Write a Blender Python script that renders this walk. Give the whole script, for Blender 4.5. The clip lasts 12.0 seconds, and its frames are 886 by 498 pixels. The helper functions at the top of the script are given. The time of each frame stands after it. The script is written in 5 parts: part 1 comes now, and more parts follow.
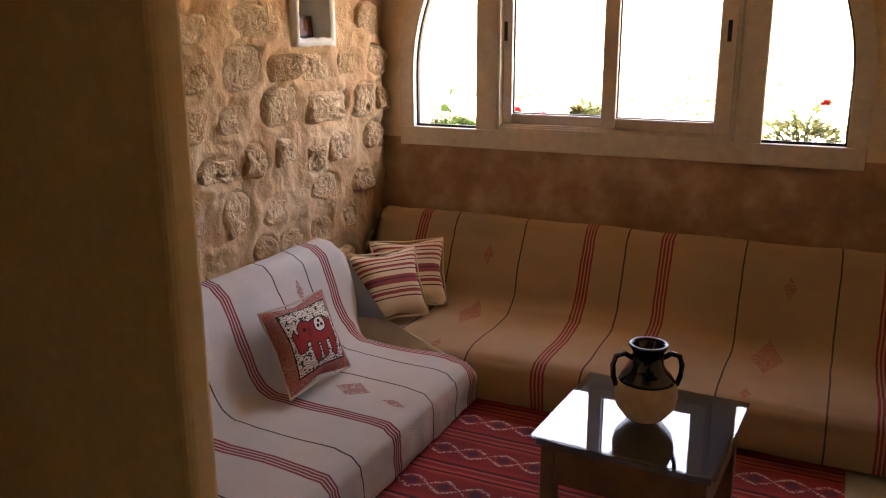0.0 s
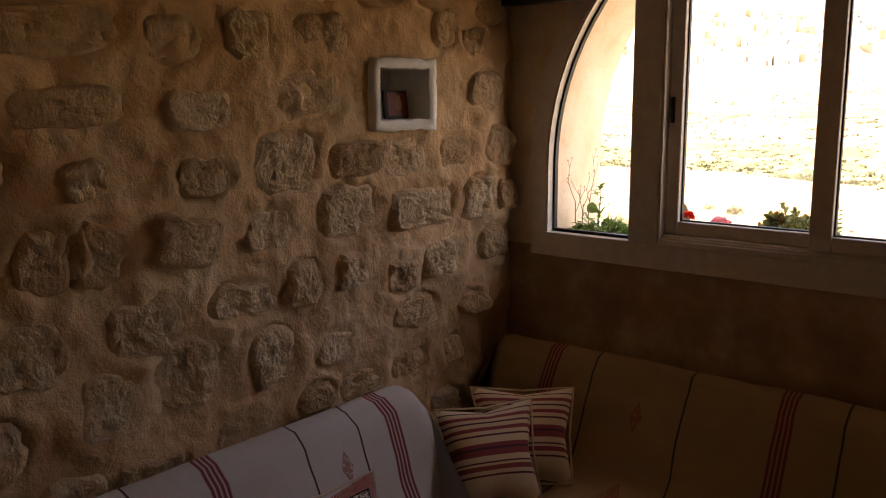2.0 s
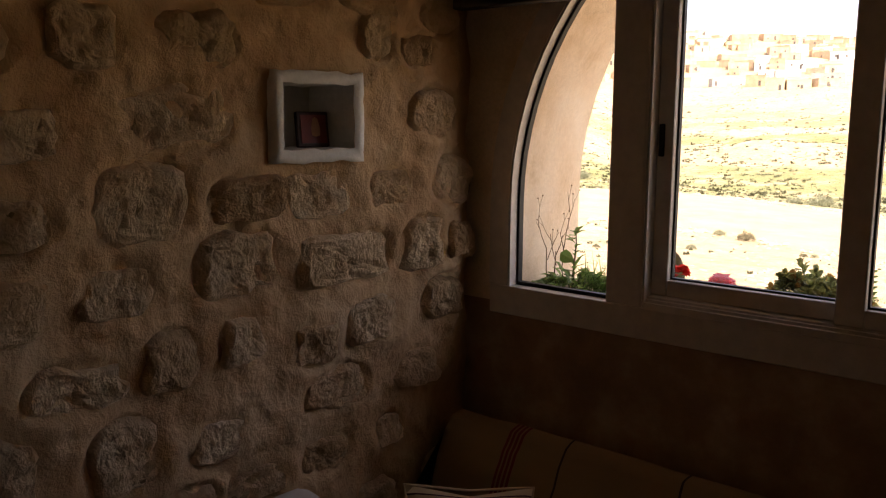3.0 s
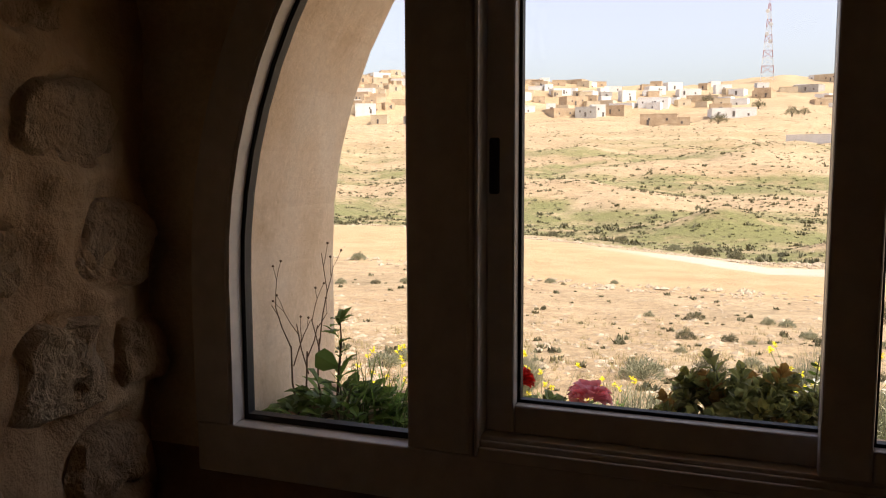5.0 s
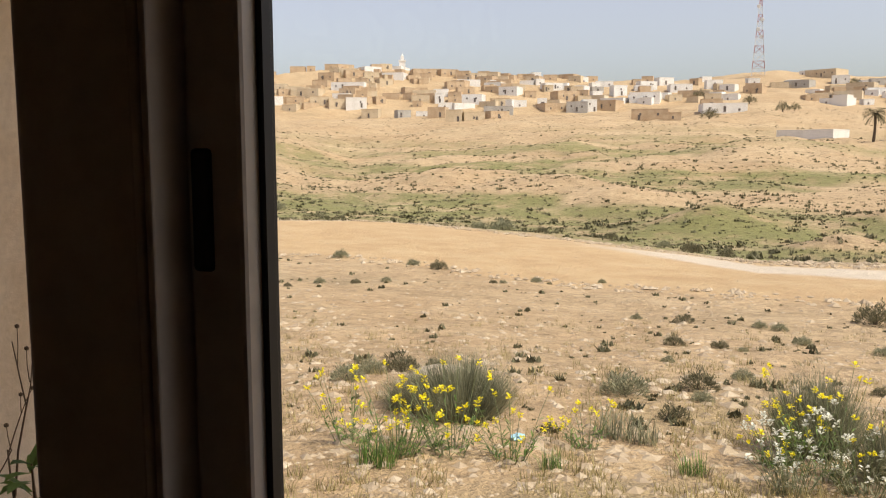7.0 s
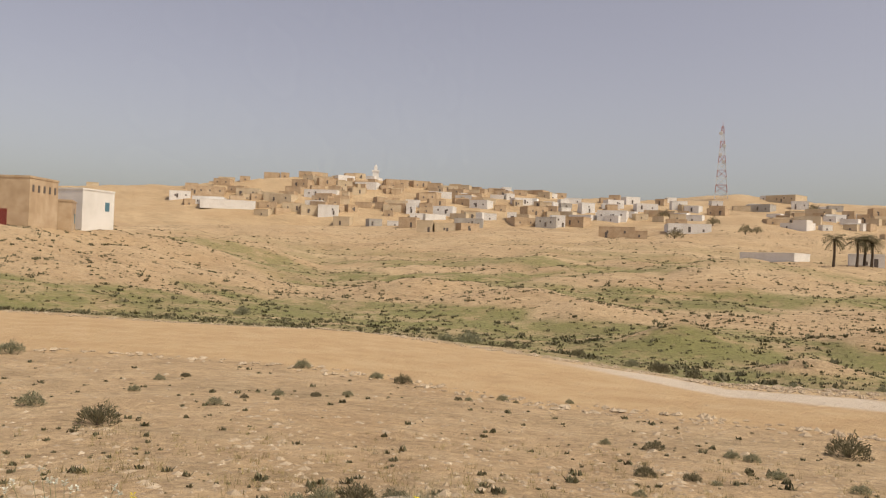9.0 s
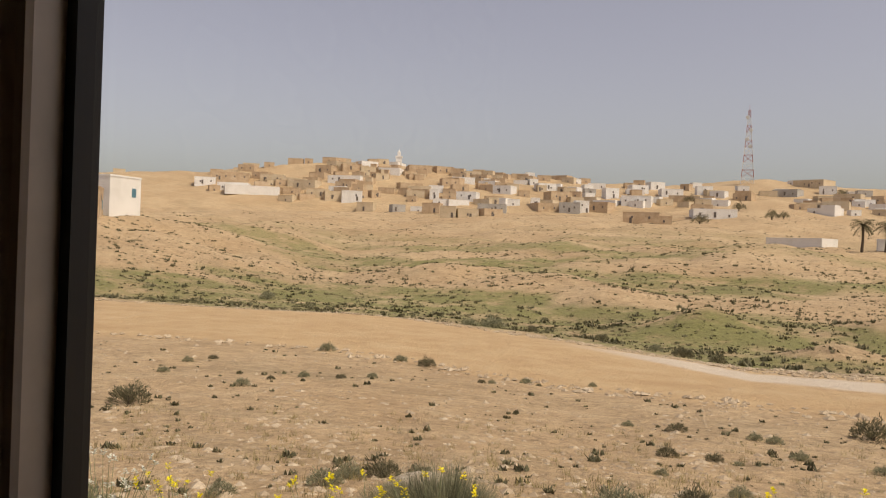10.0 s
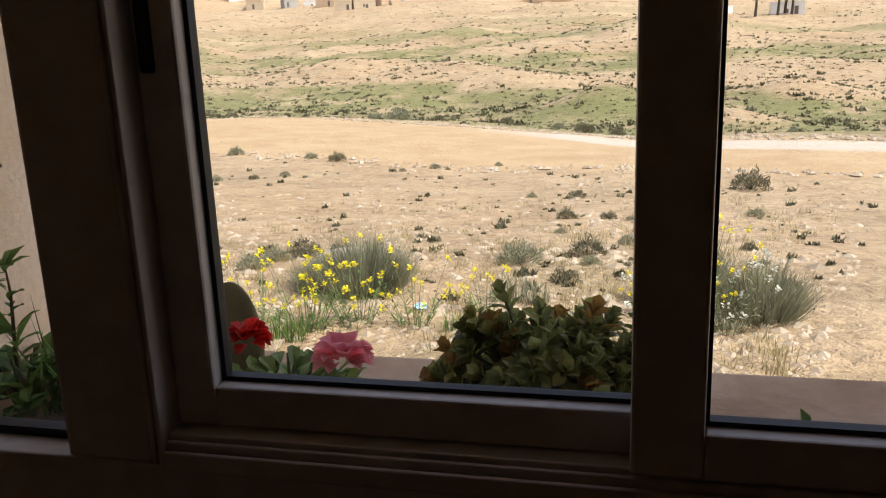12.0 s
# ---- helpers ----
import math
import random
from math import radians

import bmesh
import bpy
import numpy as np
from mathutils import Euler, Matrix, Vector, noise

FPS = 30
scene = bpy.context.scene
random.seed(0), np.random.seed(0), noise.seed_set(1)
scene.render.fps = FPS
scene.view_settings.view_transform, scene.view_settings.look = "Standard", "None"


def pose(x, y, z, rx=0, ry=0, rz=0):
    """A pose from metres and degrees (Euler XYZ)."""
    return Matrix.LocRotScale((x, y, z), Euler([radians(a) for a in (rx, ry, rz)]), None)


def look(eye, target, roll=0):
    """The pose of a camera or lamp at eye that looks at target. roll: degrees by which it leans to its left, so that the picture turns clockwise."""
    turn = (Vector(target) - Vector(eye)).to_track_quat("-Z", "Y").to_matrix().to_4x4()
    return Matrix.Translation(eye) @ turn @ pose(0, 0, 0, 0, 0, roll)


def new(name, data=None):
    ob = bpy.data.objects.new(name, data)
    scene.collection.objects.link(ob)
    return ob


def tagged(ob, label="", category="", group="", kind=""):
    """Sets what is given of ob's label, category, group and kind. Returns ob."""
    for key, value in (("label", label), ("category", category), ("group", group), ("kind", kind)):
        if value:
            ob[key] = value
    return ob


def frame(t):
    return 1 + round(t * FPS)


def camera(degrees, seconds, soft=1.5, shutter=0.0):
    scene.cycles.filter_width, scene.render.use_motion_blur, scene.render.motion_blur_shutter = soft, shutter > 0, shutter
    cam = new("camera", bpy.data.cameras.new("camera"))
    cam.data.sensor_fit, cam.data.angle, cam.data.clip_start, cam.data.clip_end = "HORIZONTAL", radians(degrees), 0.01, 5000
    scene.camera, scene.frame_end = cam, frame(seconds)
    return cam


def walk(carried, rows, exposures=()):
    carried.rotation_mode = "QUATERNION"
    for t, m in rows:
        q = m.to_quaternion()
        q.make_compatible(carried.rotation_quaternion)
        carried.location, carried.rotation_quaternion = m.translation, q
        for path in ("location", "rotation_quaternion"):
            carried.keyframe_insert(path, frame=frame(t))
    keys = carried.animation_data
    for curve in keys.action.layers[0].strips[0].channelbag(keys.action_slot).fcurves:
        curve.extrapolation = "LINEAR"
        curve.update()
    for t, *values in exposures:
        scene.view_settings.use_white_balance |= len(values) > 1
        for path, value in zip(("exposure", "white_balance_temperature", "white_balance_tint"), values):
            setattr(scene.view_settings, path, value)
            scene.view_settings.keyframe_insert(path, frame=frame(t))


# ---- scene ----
cam = camera(55.8, 12.0, 1.1)
PATH = [
    (0, (2.0, -3.59, 1.405), (1.17, -1.842, 0.896), -0.2),
    (0.5, (1.965, -3.352, 1.406), (0.913, -1.723, 0.92), -0.9),
    (1, (1.93, -3.123, 1.441), (0.678, -1.613, 1.051), -1.5),
    (1.5, (1.854, -2.864, 1.428), (0.596, -1.349, 1.077), -0.7),
    (2, (1.785, -2.57, 1.427), (0.525, -1.057, 1.079), -0.4),
    (2.5, (1.703, -2.273, 1.44), (0.413, -0.774, 1.144), 0.3),
    (2.7, (1.662, -2.154, 1.444), (0.359, -0.668, 1.139), 0.3),
    (4.5, (1.072, -1.404, 1.388), (0.236, 0.398, 1.155), -0.0),
    (5, (0.968, -1.177, 1.407), (0.27, 0.684, 1.189), -0.2),
    (5.5, (0.962, -0.925, 1.403), (0.29, 0.947, 1.196), 0.0),
    (6, (0.995, -0.735, 1.428), (0.298, 1.127, 1.211), 0.4),
    (6.5, (0.969, -0.587, 1.433), (0.286, 1.278, 1.2), 0.0),
    (8.5, (0.884, -0.137, 1.47), (0.234, 1.749, 1.334), 1.1),
    (9, (0.843, -0.084, 1.514), (0.228, 1.818, 1.545), 2.0),
    (9.5, (0.852, -0.108, 1.517), (0.206, 1.784, 1.572), 2.0),
    (10, (0.879, -0.211, 1.459), (0.212, 1.675, 1.454), 2.0),
    (10.5, (0.901, -0.401, 1.402), (0.307, 1.501, 1.225), 1.2),
    (11, (0.933, -0.546, 1.376), (0.419, 1.344, 0.976), -0.4),
    (11.5, (0.991, -0.633, 1.378), (0.497, 1.25, 0.916), -1.0),
    (12, (1.057, -0.711, 1.374), (0.61, 1.177, 0.886), -2.2),
]
EXPOSURES = [(0, 5.3, 7000, 14), (0.5, 5.0, 7000, 14), (1, 4.45, 7500, 16), (1.5, 4.05, 7500, 16), (2, 3.3, 7500, 16), (2.5, 2.8, 7200, 15), (2.7, 2.65, 7200, 15), (4.3, 1.57, 7100, 14), (5, 1.38, 7000, 13), (5.5, 1.27, 7000, 12), (6.5, 1.05, 7000, 10), (8.5, 0.38, 7500, 13), (10, 0.34, 7700, 14), (11, 0.9, 6900, 11), (11.5, 1.15, 6500, 10), (12, 1.12, 6400, 10)]
walk(cam, [(t, look(eye, target, roll)) for t, eye, target, roll in PATH], EXPOSURES)

# ---- daylight ----
SUN_ELEVATION, SUN_AZIMUTH = 56.0, 104.0
world = bpy.data.worlds.new("sky")
scene.world = world
world.use_nodes = True
sky = world.node_tree.nodes.new("ShaderNodeTexSky")
sky.sky_type, sky.sun_disc = "NISHITA", False
sky.sun_elevation, sky.sun_rotation = radians(SUN_ELEVATION), radians(SUN_AZIMUTH)
sky.air_density, sky.dust_density, sky.ozone_density, sky.altitude = 1.0, 3.5, 3.0, 200
dusty = world.node_tree.nodes.new("ShaderNodeHueSaturation")  # dust in the air greys the blue
dusty.inputs["Hue"].default_value, dusty.inputs["Saturation"].default_value, dusty.inputs["Value"].default_value = 0.525, 0.6, 0.79
world.node_tree.links.new(sky.outputs[0], dusty.inputs["Color"])
world.node_tree.links.new(dusty.outputs[0], world.node_tree.nodes["Background"].inputs[0])
world.node_tree.nodes["Background"].inputs[1].default_value = 0.15
sun_data = bpy.data.lights.new("sun", "SUN")
sun_data.energy, sun_data.angle, sun_data.color = 2.1, radians(0.5), (1.0, 0.94, 0.84)
sun = new("sun", sun_data)
_az, _el = radians(SUN_AZIMUTH), radians(SUN_ELEVATION)
sun.matrix_world = look((80 * math.sin(_az) * math.cos(_el), 80 * math.cos(_az) * math.cos(_el), 80 * math.sin(_el)), (0, 0, 0))


# ---- materials ----
def material(name, rough=0.8, metal=0.0):
    m = bpy.data.materials.new(name)
    m.use_nodes = True
    b = m.node_tree.nodes["Principled BSDF"]
    b.inputs["Roughness"].default_value, b.inputs["Metallic"].default_value = rough, metal
    return m, m.node_tree, b


def node(tree, kind, **values):
    n = tree.nodes.new(kind)
    for key, value in values.items():
        n.inputs[key.replace("_", " ")].default_value = value
    return n


def coords(tree, which="Object", scale=(1, 1, 1)):
    c = tree.nodes.new("ShaderNodeNewGeometry" if which == "Position" else "ShaderNodeTexCoord")
    mp = tree.nodes.new("ShaderNodeMapping")
    mp.inputs["Scale"].default_value = scale
    tree.links.new(c.outputs[which], mp.inputs["Vector"])
    return mp.outputs[0]


def noise_tex(tree, vec, scale, detail=4.0, rough=0.6):
    n = node(tree, "ShaderNodeTexNoise", Scale=scale, Detail=detail, Roughness=rough)
    tree.links.new(vec, n.inputs["Vector"])
    return n.outputs["Fac"]


def ramp(tree, fac, stops):
    r = tree.nodes.new("ShaderNodeValToRGB")
    e = r.color_ramp.elements
    while len(e) < len(stops):
        e.new(0.5)
    for k, (at, col) in enumerate(stops):
        e[k].position, e[k].color = at, (*col, 1)
    tree.links.new(fac, r.inputs[0])
    return r.outputs[0]


def mix(tree, fac, a, b, blend="MIX"):
    n = tree.nodes.new("ShaderNodeMix")
    n.data_type, n.blend_type = "RGBA", blend
    for value, slot in ((fac, 0), (a, 6), (b, 7)):
        if isinstance(value, bpy.types.NodeSocket):
            tree.links.new(value, n.inputs[slot])
        elif slot == 0:
            n.inputs[0].default_value = value
        else:
            n.inputs[slot].default_value = (*value, 1)
    return n.outputs[2]


def math_node(tree, op, a, b=0.0, c=0.0):
    n = tree.nodes.new("ShaderNodeMath")
    n.operation = op
    for k, value in enumerate((a, b, c)):
        if isinstance(value, bpy.types.NodeSocket):
            tree.links.new(value, n.inputs[k])
        else:
            n.inputs[k].default_value = value
    return n.outputs[0]


def bump(tree, bsdf, height, strength=0.4, distance=0.01):
    n = node(tree, "ShaderNodeBump", Strength=strength, Distance=distance)
    tree.links.new(height, n.inputs["Height"])
    tree.links.new(n.outputs[0], bsdf.inputs["Normal"])


def mottled(name, dark, mid, light, scale=3.0, rough=0.85, grain=60.0, relief=0.3, distance=0.006, tint=0.25, metal=0.0, random_tint=0.0, space="Object"):
    """A surface with two scales of colour: broad stains and fine grain, with relief."""
    m, t, b = material(name, rough, metal)
    v = coords(t, space)
    broad, fine = noise_tex(t, v, scale, 5.0), noise_tex(t, v, grain, 6.0, 0.7)
    col = ramp(t, broad, [(0.3, dark), (0.5, mid), (0.72, light)])
    speck = ramp(t, fine, [(0.3, (0.55, 0.53, 0.5)), (0.65, (1.12, 1.12, 1.12))])
    col = mix(t, tint, col, mix(t, 1.0, col, speck, "MULTIPLY"))
    if random_tint:
        info = t.nodes.new("ShaderNodeObjectInfo")
        shade = ramp(t, info.outputs["Random"], [(0.0, (1 - random_tint,) * 3), (0.5, (1, 0.98, 0.95)), (1.0, (1 + random_tint * 0.6,) * 3)])
        col = mix(t, 1.0, col, shade, "MULTIPLY")
    t.links.new(col, b.inputs["Base Color"])
    bump(t, b, math_node(t, "ADD", fine, math_node(t, "MULTIPLY", broad, 0.6)), relief, distance)
    return m


def plain(name, color, rough=0.5, metal=0.0, grain=0.0):
    m, t, b = material(name, rough, metal)
    v = coords(t)
    n = noise_tex(t, v, 25.0, 5.0)
    t.links.new(ramp(t, n, [(0.3, tuple(c * 0.86 for c in color)), (0.7, tuple(min(1, c * 1.06) for c in color))]), b.inputs["Base Color"])
    if grain:
        bump(t, b, noise_tex(t, v, 180.0, 3.0), grain, 0.002)
    return m


def clear_glass(name, tint=(0.97, 0.98, 0.97), gloss=0.02, least=0.04):
    m = bpy.data.materials.new(name)
    m.use_nodes = True
    t = m.node_tree
    t.nodes.remove(t.nodes["Principled BSDF"])
    clear, shine = node(t, "ShaderNodeBsdfTransparent"), node(t, "ShaderNodeBsdfGlossy", Roughness=gloss)
    clear.inputs[0].default_value = (*tint, 1)
    facing = t.nodes.new("ShaderNodeLayerWeight")
    facing.inputs["Blend"].default_value = 0.5
    shine_fac = math_node(t, "ADD", math_node(t, "MULTIPLY", math_node(t, "POWER", facing.outputs["Facing"], 5.0), 0.85), least)
    both = t.nodes.new("ShaderNodeMixShader")
    t.links.new(shine_fac, both.inputs[0])
    t.links.new(clear.outputs[0], both.inputs[1])
    t.links.new(shine.outputs[0], both.inputs[2])
    t.links.new(both.outputs[0], t.nodes["Material Output"].inputs[0])
    return m


def woven(name, axis, base, reds, lines, motifs=()):
    """Hand-woven cloth: bundles of dark red stripes and single dark threads across one axis."""
    m, t, b = material(name, 0.95)
    c = t.nodes.new("ShaderNodeTexCoord")
    sep = t.nodes.new("ShaderNodeSeparateXYZ")
    t.links.new(c.outputs["Object"], sep.inputs[0])
    wobble = math_node(t, "MULTIPLY", math_node(t, "SUBTRACT", noise_tex(t, c.outputs["Object"], 6.0, 2.0), 0.5), 0.012)
    u = math_node(t, "ADD", sep.outputs[axis], wobble)

    def bands(centres, half):
        total = None
        for at in centres:
            hit = math_node(t, "COMPARE", u, at, half)
            total = hit if total is None else math_node(t, "MAXIMUM", total, hit)
        return total

    stains = noise_tex(t, c.outputs["Object"], 2.2, 4.0)
    col = ramp(t, stains, [(0.3, tuple(x * 0.8 for x in base)), (0.7, base)])
    if reds:
        red = bands([r + d for r in reds for d in (-0.021, -0.007, 0.007, 0.021)], 0.0042)
        haze = bands(reds, 0.028)
        col = mix(t, math_node(t, "MULTIPLY", haze, 0.35), col, (0.42, 0.2, 0.17))
        col = mix(t, red, col, (0.22, 0.035, 0.04))
    if lines:
        col = mix(t, bands(lines, 0.0032), col, (0.06, 0.04, 0.035))
    for mx, my, mz, rx, ry, rz in motifs:  # small embroidered lozenges
        total = 0.0
        for c_out, at, size in zip(sep.outputs, (mx, my, mz), (rx, ry, rz)):
            total = math_node(t, "ADD", total, math_node(t, "DIVIDE", math_node(t, "ABSOLUTE", math_node(t, "SUBTRACT", c_out, at)), size))
        thread = math_node(t, "GREATER_THAN", noise_tex(t, c.outputs["Object"], 110.0, 2.0), 0.42)
        col = mix(t, math_node(t, "MULTIPLY", math_node(t, "MULTIPLY", math_node(t, "LESS_THAN", total, 1.0), thread), 0.75), col, (0.3, 0.1, 0.07))
    t.links.new(col, b.inputs["Base Color"])
    weave = t.nodes.new("ShaderNodeTexWave")
    weave.inputs["Scale"].default_value, weave.inputs["Distortion"].default_value = 260.0, 2.0
    t.links.new(c.outputs["Object"], weave.inputs["Vector"])
    fold = noise_tex(t, c.outputs["Object"], 9.0, 3.0)
    bump(t, b, math_node(t, "ADD", math_node(t, "MULTIPLY", weave.outputs["Fac"], 0.12), fold), 0.35, 0.012)
    return m


MORTAR = mottled("lime_mortar", (0.42, 0.24, 0.115), (0.56, 0.365, 0.195), (0.66, 0.475, 0.29), 2.4, 0.94, 20, 0.8, 0.02)


def rough_stone():
    """Weathered limestone, pitted and split."""
    m, t, b = material("limestone", 0.95)
    v = coords(t, "Position")
    broad, fine, pits = noise_tex(t, v, 7.0, 5.0), noise_tex(t, v, 34.0, 9.0, 0.8), noise_tex(t, coords(t, "Position", (1, 1.2, 0.8)), 48.0, 5.0, 0.7)
    col = ramp(t, broad, [(0.3, (0.66, 0.47, 0.28)), (0.5, (0.78, 0.595, 0.39)), (0.7, (0.84, 0.69, 0.5))])
    col = mix(t, 0.4, col, mix(t, 1.0, col, ramp(t, fine, [(0.34, (0.7, 0.62, 0.54)), (0.5, (1.12, 1.1, 1.07))]), "MULTIPLY"))
    info = t.nodes.new("ShaderNodeObjectInfo")
    col = mix(t, 1.0, col, ramp(t, info.outputs["Random"], [(0.0, (0.86, 0.74, 0.6)), (0.35, (1.0, 0.92, 0.82)), (0.75, (1.08, 1.03, 0.96)), (1.0, (1.16, 1.14, 1.1))]), "MULTIPLY")
    t.links.new(col, b.inputs["Base Color"])
    deep = ramp(t, pits, [(0.38, (0, 0, 0)), (0.55, (1, 1, 1))])
    bw = t.nodes.new("ShaderNodeRGBToBW")
    t.links.new(deep, bw.inputs[0])
    bump(t, b, math_node(t, "ADD", math_node(t, "MULTIPLY", fine, 1.5), math_node(t, "MULTIPLY", bw.outputs[0], 1.0)), 0.9, 0.016)
    return m


STONE = rough_stone()
PLASTER_TAN = mottled("tan_plaster", (0.26, 0.145, 0.085), (0.38, 0.235, 0.145), (0.56, 0.42, 0.3), 4.5, 0.75, 30, 0.35, 0.006)
PLASTER_DOOR = mottled("ochre_plaster", (0.62, 0.45, 0.24), (0.7, 0.53, 0.3), (0.74, 0.57, 0.35), 1.5, 0.85, 40, 0.2, 0.004)
PLASTER_OUT = mottled("outer_render", (0.54, 0.38, 0.22), (0.74, 0.6, 0.44), (0.8, 0.71, 0.58), 3.2, 0.95, 90, 0.5, 0.004, 0.35)
LIMEWASH = mottled("limewash", (0.7, 0.68, 0.63), (0.78, 0.76, 0.72), (0.82, 0.81, 0.78), 6.0, 0.9, 60, 0.4, 0.004)
PVC = plain("white_window_profile", (0.62, 0.56, 0.5), 0.38)
GASKET = plain("black_gasket", (0.01, 0.01, 0.011), 0.6)
GLASS = clear_glass("window_glass")
FLOOR_MAT = mottled("cement_floor", (0.42, 0.4, 0.36), (0.5, 0.48, 0.44), (0.58, 0.56, 0.52), 3.0, 0.6, 50, 0.2, 0.003)
# near black: the shade on the overhead beam is put into its colour
BEAM_SHADE = mottled("beam_shade", (0.012, 0.009, 0.007), (0.02, 0.014, 0.01), (0.03, 0.02, 0.015), 4.0, 0.6, 60, 0.3, 0.003)


# ---- mesh helpers ----
def link_mesh(name, verts, faces, mat, parent=None, label="", smooth=False):
    me = bpy.data.meshes.new(name)
    me.from_pydata([tuple(v) for v in verts], [], [tuple(f) for f in faces])
    me.materials.append(mat)
    if smooth:
        me.shade_smooth()
    me.update()
    ob = new(name, me)
    ob.parent = parent
    if label:
        tagged(ob, label)
    return ob


def part(name, bm, mat, parent=None, label="", smooth=False):
    me = bpy.data.meshes.new(name)
    bm.normal_update()
    bm.to_mesh(me)
    bm.free()
    me.materials.append(mat)
    if smooth:
        me.shade_smooth()
    ob = new(name, me)
    ob.parent = parent
    if label:
        tagged(ob, label)
    return ob


def box_bm(x0, x1, y0, y1, z0, z1, bevel=0.0, segments=2, bm=None):
    bm = bm or bmesh.new()
    made = bmesh.ops.create_cube(bm, size=1.0, matrix=Matrix.LocRotScale(((x0 + x1) / 2, (y0 + y1) / 2, (z0 + z1) / 2), None, (x1 - x0, y1 - y0, z1 - z0)))
    if bevel:
        edges = list({e for v in made["verts"] for e in v.link_edges})
        bmesh.ops.bevel(bm, geom=edges, offset=bevel, segments=segments, affect="EDGES", profile=0.5)
    return bm


def lathe_bm(profile, steps=32, bm=None):
    bm = bm or bmesh.new()
    rings = [[bm.verts.new((r * math.cos(2 * math.pi * k / steps), r * math.sin(2 * math.pi * k / steps), z)) for k in range(steps)] for r, z in profile]
    for a, b in zip(rings, rings[1:]):
        for k in range(steps):
            bm.faces.new((a[k], a[(k + 1) % steps], b[(k + 1) % steps], b[k]))
    bm.faces.new(rings[0][::-1])
    bm.faces.new(rings[-1])
    return bm


def tube_bm(points, radii, sides=8, bm=None):
    """A tapered tube along points."""
    bm = bm or bmesh.new()
    points = [Vector(p) for p in points]
    rings = []
    for k, p in enumerate(points):
        way = (points[min(k + 1, len(points) - 1)] - points[max(k - 1, 0)]).normalized()
        side = way.cross(Vector((0.13, 0.21, 0.97))).normalized()
        up = side.cross(way)
        r = radii[k] if isinstance(radii, (list, tuple)) else radii
        rings.append([bm.verts.new(p + r * (math.cos(2 * math.pi * j / sides) * side + math.sin(2 * math.pi * j / sides) * up)) for j in range(sides)])
    for a, b in zip(rings, rings[1:]):
        for j in range(sides):
            bm.faces.new((a[j], a[(j + 1) % sides], b[(j + 1) % sides], b[j]))
    bm.faces.new(rings[0][::-1])
    bm.faces.new(rings[-1])
    return bm


def thing(name, label, category, at=(0, 0, 0), group="", kind=""):
    ob = new(name)
    ob.location = at
    return tagged(ob, label, category, group, kind)


def strip_solid(outline_a, outline_b, y0, y1):
    """A solid between two matching outlines in the x-z plane, from y0 to y1."""
    n, verts, faces = len(outline_a), [], []
    for y in (y0, y1):
        verts += [(x, y, z) for x, z in outline_a] + [(x, y, z) for x, z in outline_b]
    for k in range(n - 1):
        a0, a1, b0, b1 = k, k + 1, n + k, n + k + 1
        c = 2 * n
        faces += [(a0, a1, b1, b0), (c + a0, c + b0, c + b1, c + a1), (a0, c + a0, c + a1, a1), (b0, b1, c + b1, c + b0)]
    faces += [(0, n, 3 * n, 2 * n), (n - 1, 3 * n - 1, 4 * n - 1, 2 * n - 1)]
    return verts, faces


def smooth(a, b, x):
    f = min(1.0, max(0.0, (x - a) / (b - a)))
    return f * f * (3 - 2 * f)


# ---- the room ----
XC, ZC, R_GLASS, R_OPEN = 1.086, 1.2, 0.936, 0.987
ROOM_X1, ROOM_Y0, ROOM_H = 2.75, -4.6, 2.45
OUT_Y = 0.45


def arch_line(radius, base, steps=28):
    left = [(XC - radius, base)]
    return left + [(XC - radius * math.cos(math.pi * k / steps), ZC + radius * math.sin(math.pi * k / steps)) for k in range(steps + 1)] + [(XC + radius, base)]


# window wall: two solids around one arched opening
def window_wall():
    inner = arch_line(R_OPEN, 0.9)
    outer = []
    for k, (x, z) in enumerate(inner):
        if k < 8:
            outer.append((-0.4, 0.9 + (2.9 - 0.9) * k / 7))
        elif k > len(inner) - 9:
            outer.append((3.2, 0.9 + (2.9 - 0.9) * (len(inner) - 1 - k) / 7))
        else:
            f = (k - 8) / (len(inner) - 17)
            outer.append((-0.4 + 3.6 * f, 2.9))
    v, f = strip_solid(inner, outer, 0.012, OUT_Y)
    w = link_mesh("wall_north", v, f, PLASTER_OUT)
    return tagged(w, "rendered window wall with a wide arched opening", "wall", kind="structure")


wall_north = window_wall()
part("wall_panel", box_bm(-0.4, 3.2, 0.012, OUT_Y, -1.6, 0.9), PLASTER_TAN, wall_north, "bare reddish tan plaster below the window")

# floor, ceiling, other walls
tagged(part("floor", box_bm(-0.4, 3.2, ROOM_Y0 - 0.3, 0.012, -0.3, 0.0), FLOOR_MAT), "pale cement floor", "floor", kind="structure")
tagged(part("ceiling", box_bm(-0.4, 3.2, ROOM_Y0 - 0.3, 0.012, ROOM_H, ROOM_H + 0.3), PLASTER_DOOR), "low plastered ceiling", "ceiling", kind="structure")


def holed(name, boxes, mat, label):
    bm = bmesh.new()
    for b in boxes:
        box_bm(*b, bm=bm)
    return tagged(part(name, bm, mat), label, "wall", kind="structure")


